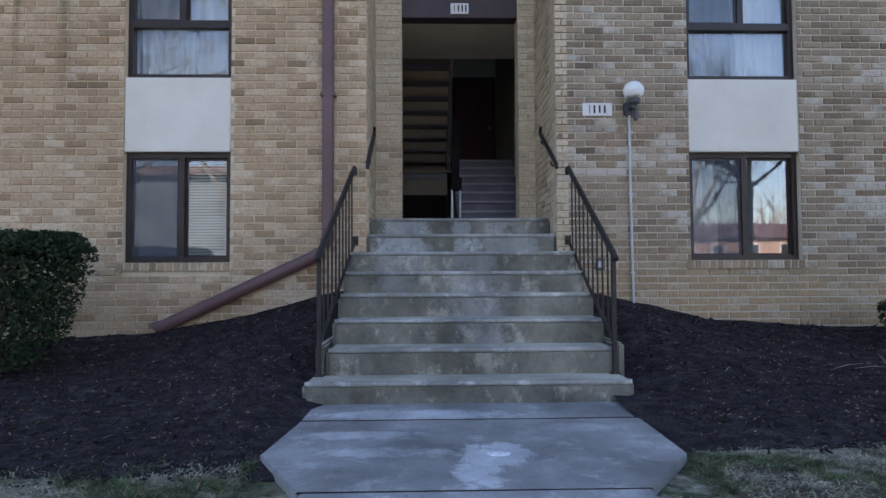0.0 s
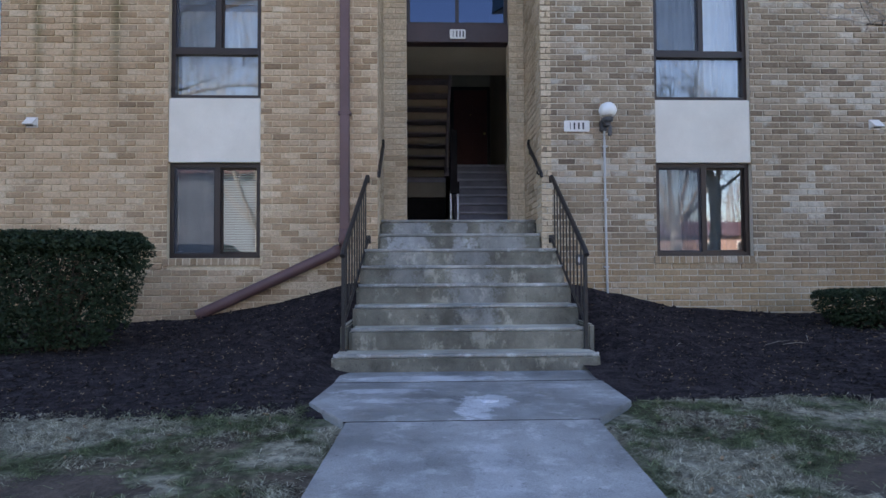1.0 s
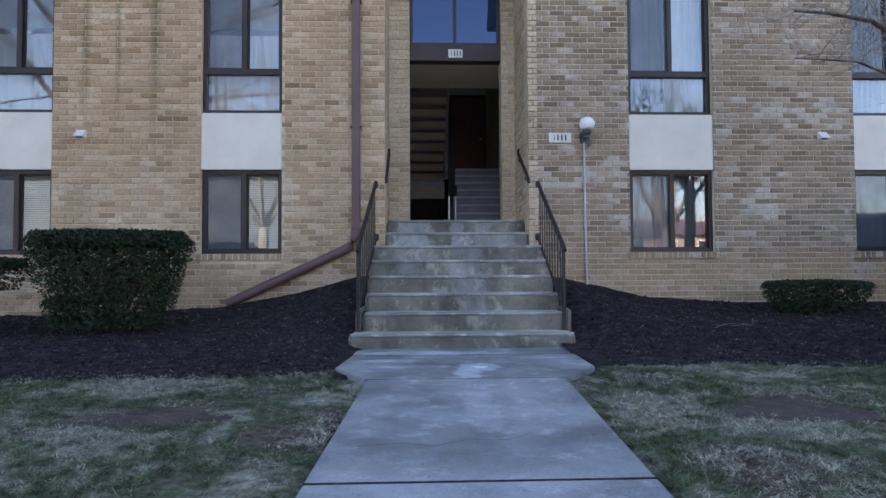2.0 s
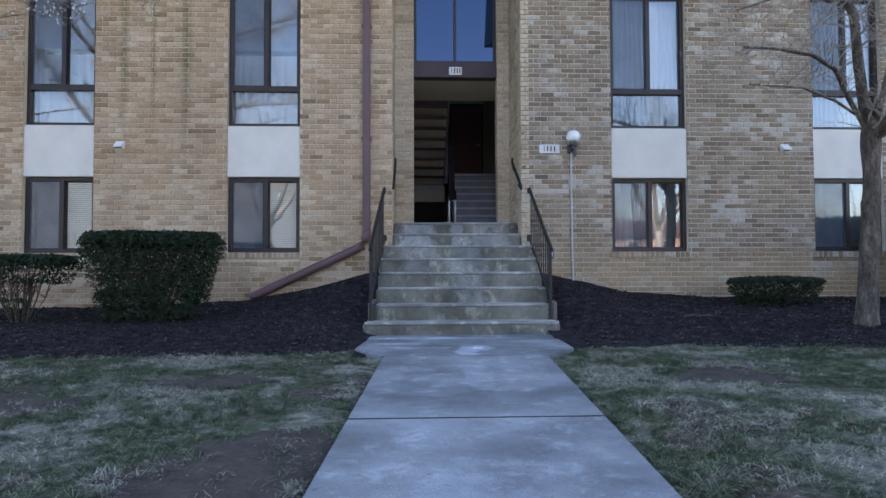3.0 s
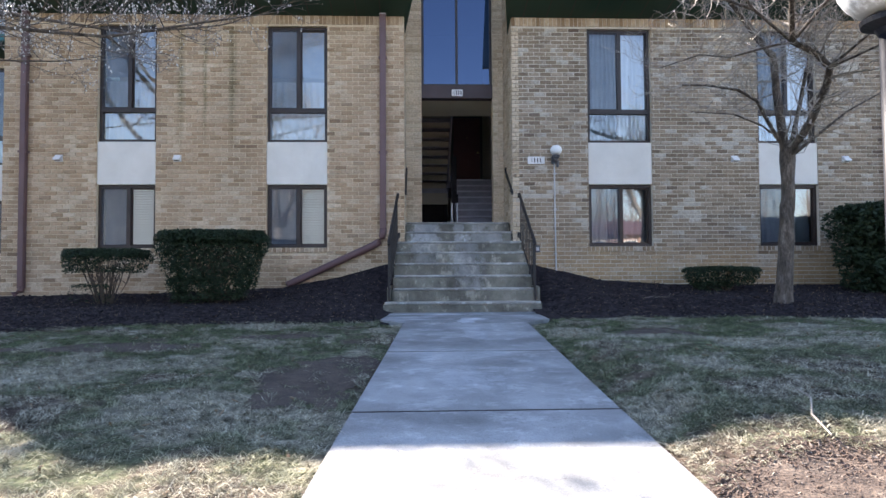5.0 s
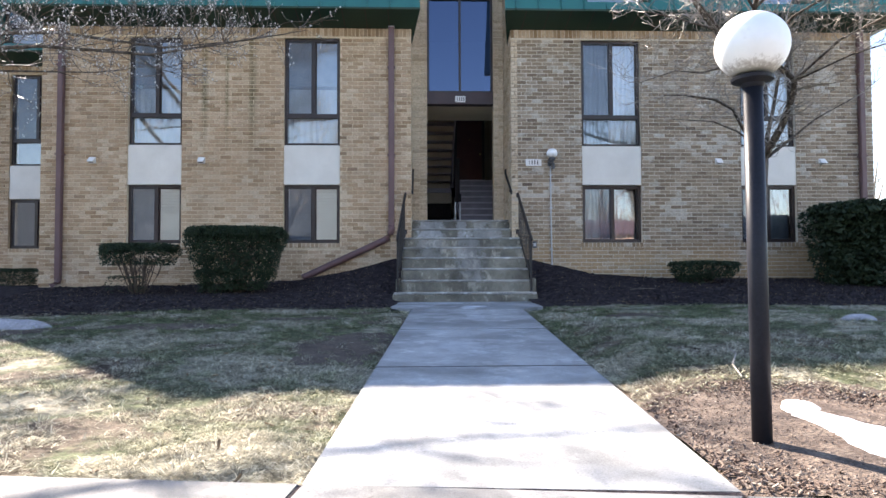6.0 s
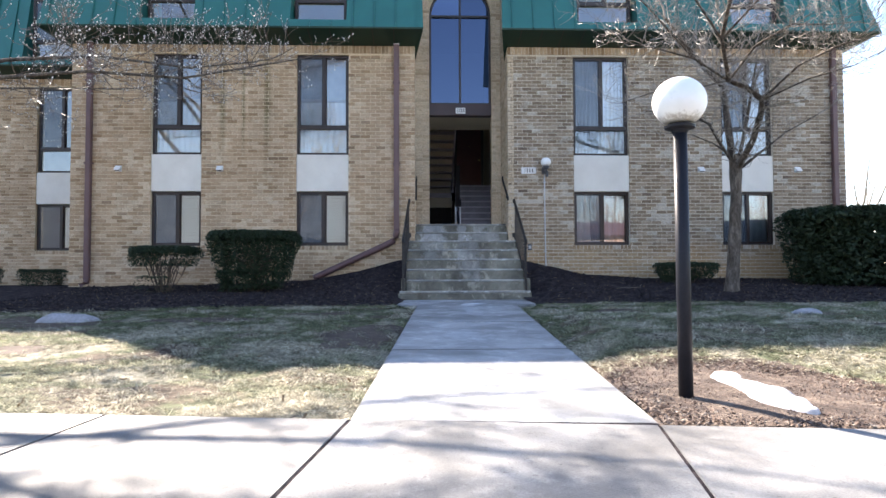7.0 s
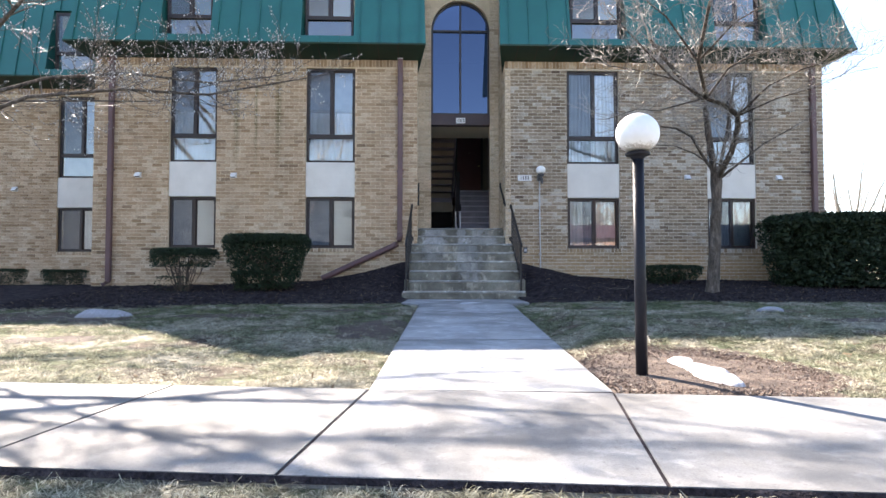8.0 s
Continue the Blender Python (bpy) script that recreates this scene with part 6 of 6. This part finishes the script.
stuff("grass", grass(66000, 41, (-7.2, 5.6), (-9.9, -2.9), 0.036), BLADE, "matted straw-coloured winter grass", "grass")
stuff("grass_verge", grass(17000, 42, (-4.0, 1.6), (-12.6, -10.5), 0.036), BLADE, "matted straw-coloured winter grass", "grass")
def tufts(n, seed, xr, yr):
    rnd = random.Random(seed)
    s = Shape()
    k = 0
    while k < n:
        x, y = rnd.uniform(*xr), rnd.uniform(*yr)
        if not lawn_here(x, y, rnd):
            continue
        k += 1
        lean = rnd.random() * 6.283
        for _ in range(15):
            a = lean + rnd.gauss(0, 0.9)
            l = 0.045 + 0.055 * rnd.random()
            bx, by = x + rnd.gauss(0, 0.02), y + rnd.gauss(0, 0.02)
            z = ground_z(bx, by) - 0.002
            c, q, w, h = math.cos(a), math.sin(a), 0.0016, l * (0.06 + 0.30 * rnd.random() ** 1.5)
            i = len(s.v)
            s.v += [(bx - q * w, by + c * w, z), (bx + q * w, by - c * w, z), (bx + c * l * 0.5 + q * w, by + q * l * 0.5 - c * w, z + h), (bx + c * l * 0.5 - q * w, by + q * l * 0.5 + c * w, z + h), (bx + c * l, by + q * l, z + h * 0.6)]
            s.f += [(i, i + 1, i + 2, i + 3), (i + 3, i + 2, i + 4)]
    return s


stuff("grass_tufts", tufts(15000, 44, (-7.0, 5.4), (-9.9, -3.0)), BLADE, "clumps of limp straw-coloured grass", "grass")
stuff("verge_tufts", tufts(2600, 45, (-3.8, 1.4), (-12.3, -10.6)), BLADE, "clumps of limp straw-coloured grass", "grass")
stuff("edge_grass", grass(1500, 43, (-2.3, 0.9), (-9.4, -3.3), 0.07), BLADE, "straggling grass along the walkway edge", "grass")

# ---- brickwork ----


def courses(u0, u1, z0, z1, holes, course, length, gap, seed):
    """The bricks of a wall as (u0, u1, z0, z1, proud), laid in running bond, cut at openings."""
    rnd = random.Random(seed)
    out = []
    row = 0
    z = z0
    while z + course * 0.6 < z1:
        zt = min(z + course - gap, z1)
        u = u0 - (length / 2 if row % 2 else 0.0)
        spans = [(u0, u1)]
        for a, b, ha, hb in holes:
            if z < hb - 0.01 and zt > ha + 0.01:
                spans = [p for s0, s1 in spans for p in ((s0, min(s1, a)), (max(s0, b), s1)) if p[1] - p[0] > 0.02]
        while u < u1:
            for s0, s1 in spans:
                a, b = max(u, s0), min(u + length - gap, s1)
                if b - a > 0.025:
                    j = rnd.gauss(0, 0.0012)
                    out.append((a, b, z + j, zt + j, rnd.gauss(0.004, 0.0018)))
            u += length
        z += course
        row += 1
    return out


CHIP = random.Random(77)


def brick_block(shape, a, b, z0, z1, proud, place, c=0.004, wear=0.0022):
    """One brick face with chamfered edges; place maps (along, out, up) to the world."""
    i = len(shape.v)
    o = max(proud, 0.001)
    j = [(CHIP.uniform(-wear, wear), CHIP.uniform(-wear, wear)) for _ in range(4)]
    for u, w in ((a, z0), (b, z0), (b, z1), (a, z1)):
        shape.v.append(place(u, -0.006, w))
    for k, (u, w) in enumerate(((a + c * 0.3, z0 + c * 0.3), (b - c * 0.3, z0 + c * 0.3), (b - c * 0.3, z1 - c * 0.3), (a + c * 0.3, z1 - c * 0.3))):
        shape.v.append(place(u + j[k][0], o - 0.002, w + j[k][1]))
    for k, (u, w) in enumerate(((a + c, z0 + c), (b - c, z0 + c), (b - c, z1 - c), (a + c, z1 - c))):
        shape.v.append(place(u + j[k][0], o + j[k][0] * 0.4, w + j[k][1]))
    for r in (0, 4):
        shape.f += [(i + r + k, i + r + (k + 1) % 4, i + r + 4 + (k + 1) % 4, i + r + 4 + k) for k in range(4)]
    shape.f.append((i + 8, i + 9, i + 10, i + 11))


def lay(wall, bricks, place, mat, one_mat, near, label, y=0.0):
    """Lay a wall's bricks: those in the near stretch singly, the rest joined."""
    rest = Shape()
    singles = {}
    for a, b, z0, z1, pr in bricks:
        if near and near[0] < a and b < near[1] and near[2] < z0 < near[3]:
            key = (round(b - a, 3), round(z1 - z0, 3))
            if key not in singles:
                s = Shape()
                brick_block(s, 0, b - a, 0, z1 - z0, 0.0045, lambda u, o, w: (u, -o, w))
                singles[key] = s.mesh("brick", one_mat)
            ob = new("brick", singles[key])
            ob.parent = wall
            ob.location = (a, y + 0.0045 - pr, z0)
        else:
            brick_block(rest, a, b, z0, z1, pr, place)
    if not rest.v:
        return wall
    ob = part("brickwork", rest, mat, wall, label)
    return tagged(ob, kind="stuff")


def front(y):
    return lambda u, o, w: (u, y - o, w)


hl = [(a, b, LOW - 0.085, TOP) for a, b in HOLES_L]
hr = [(a, b, LOW - 0.085, TOP) for a, b in HOLES_R]
hs = [(a, b, LOW - 0.085, TOP) for a, b in HOLES_S]
lay(wall_left, courses(-7.9, -1.30, 0.12, 4.79, hl, 0.0715, 0.198, 0.0115, 1), front(0.0), BRICK_TAN, BRICK_TAN_ONE, (-2.45, -1.3, 0.7, 2.0), "tan brick in running bond")
lay(wall_right, courses(0.53, 7.30, 0.12, 4.79, hr, 0.0695, 0.196, 0.0125, 2), front(0.0), BRICK_GREY, BRICK_GREY_ONE, (0.6, 1.75, 0.7, 2.4), "grey-brown brick in running bond")
lay(wall_set, courses(-20, -7.9, 0.12, 4.79, hs, 0.0715, 0.198, 0.010, 3), front(SET_Y), BRICK_TAN, None, None, "tan brick in running bond")
lay(wall_end_l, courses(0.01, SET_Y, 0.12, 4.95, [], 0.0715, 0.198, 0.010, 4), lambda u, o, w: (-7.9 - o, u, w), BRICK_TAN, None, None, "tan brick")
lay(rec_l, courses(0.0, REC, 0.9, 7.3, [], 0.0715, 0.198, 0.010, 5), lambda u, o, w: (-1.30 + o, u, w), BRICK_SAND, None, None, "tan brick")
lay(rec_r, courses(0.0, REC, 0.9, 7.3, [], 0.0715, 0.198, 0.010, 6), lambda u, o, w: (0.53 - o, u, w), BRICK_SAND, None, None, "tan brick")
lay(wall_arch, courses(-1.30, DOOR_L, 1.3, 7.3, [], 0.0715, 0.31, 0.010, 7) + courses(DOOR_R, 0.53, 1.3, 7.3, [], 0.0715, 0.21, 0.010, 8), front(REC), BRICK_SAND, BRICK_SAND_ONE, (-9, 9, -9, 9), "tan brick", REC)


def rowlocks(x0, x1, z0, z1, y, wall, mat, proud, wide=0.0715):
    """Bricks laid on end, each its own piece."""
    s = Shape()
    brick_block(s, 0, wide - 0.010, 0, z1 - z0, proud, lambda u, o, w: (u, -o, w))
    me = s.mesh("brick", mat)
    n = int((x1 - x0) / wide)
    for k in range(n):
        ob = new("brick", me)
        ob.parent = wall
        ob.location = (x0 + (x1 - x0) * k / n, y, z0)


rowlocks(-7.9, -1.30, 4.80, 4.95, 0.0, wall_left, BRICK_TAN_ONE, 0.005)
rowlocks(0.53, 7.30, 4.80, 4.95, 0.0, wall_right, BRICK_TAN_ONE, 0.005)
rowlocks(-20, -7.9, 4.80, 4.95, SET_Y, wall_set, BRICK_TAN_ONE, 0.005)
for wall, holes, y, mat, mor in ((wall_left, HOLES_L, 0.0, BRICK_TAN_ONE, MORTAR_TAN), (wall_right, HOLES_R, 0.0, BRICK_GREY_ONE, MORTAR_GREY), (wall_set, HOLES_S, SET_Y, BRICK_TAN_ONE, MORTAR_TAN)):
    for a, b in holes:
        part("sill", Shape().box(a - 0.04, b + 0.02, y - 0.014, y + 0.16, LOW - 0.085, LOW - 0.005), mor, wall, "rowlock brick sill")
        rowlocks(a - 0.04, b + 0.02, LOW - 0.083, LOW - 0.006, y - 0.016, wall, mat, 0.004)

# pale brick strip at the recess corner
strip = Shape()
for a, b, z0, z1, pr in courses(0.53, 0.645, 0.75, 4.79, [], 0.0695, 0.13, 0.010, 9):
    brick_block(strip, a, b, z0, z1, pr + 0.004, front(0.0))
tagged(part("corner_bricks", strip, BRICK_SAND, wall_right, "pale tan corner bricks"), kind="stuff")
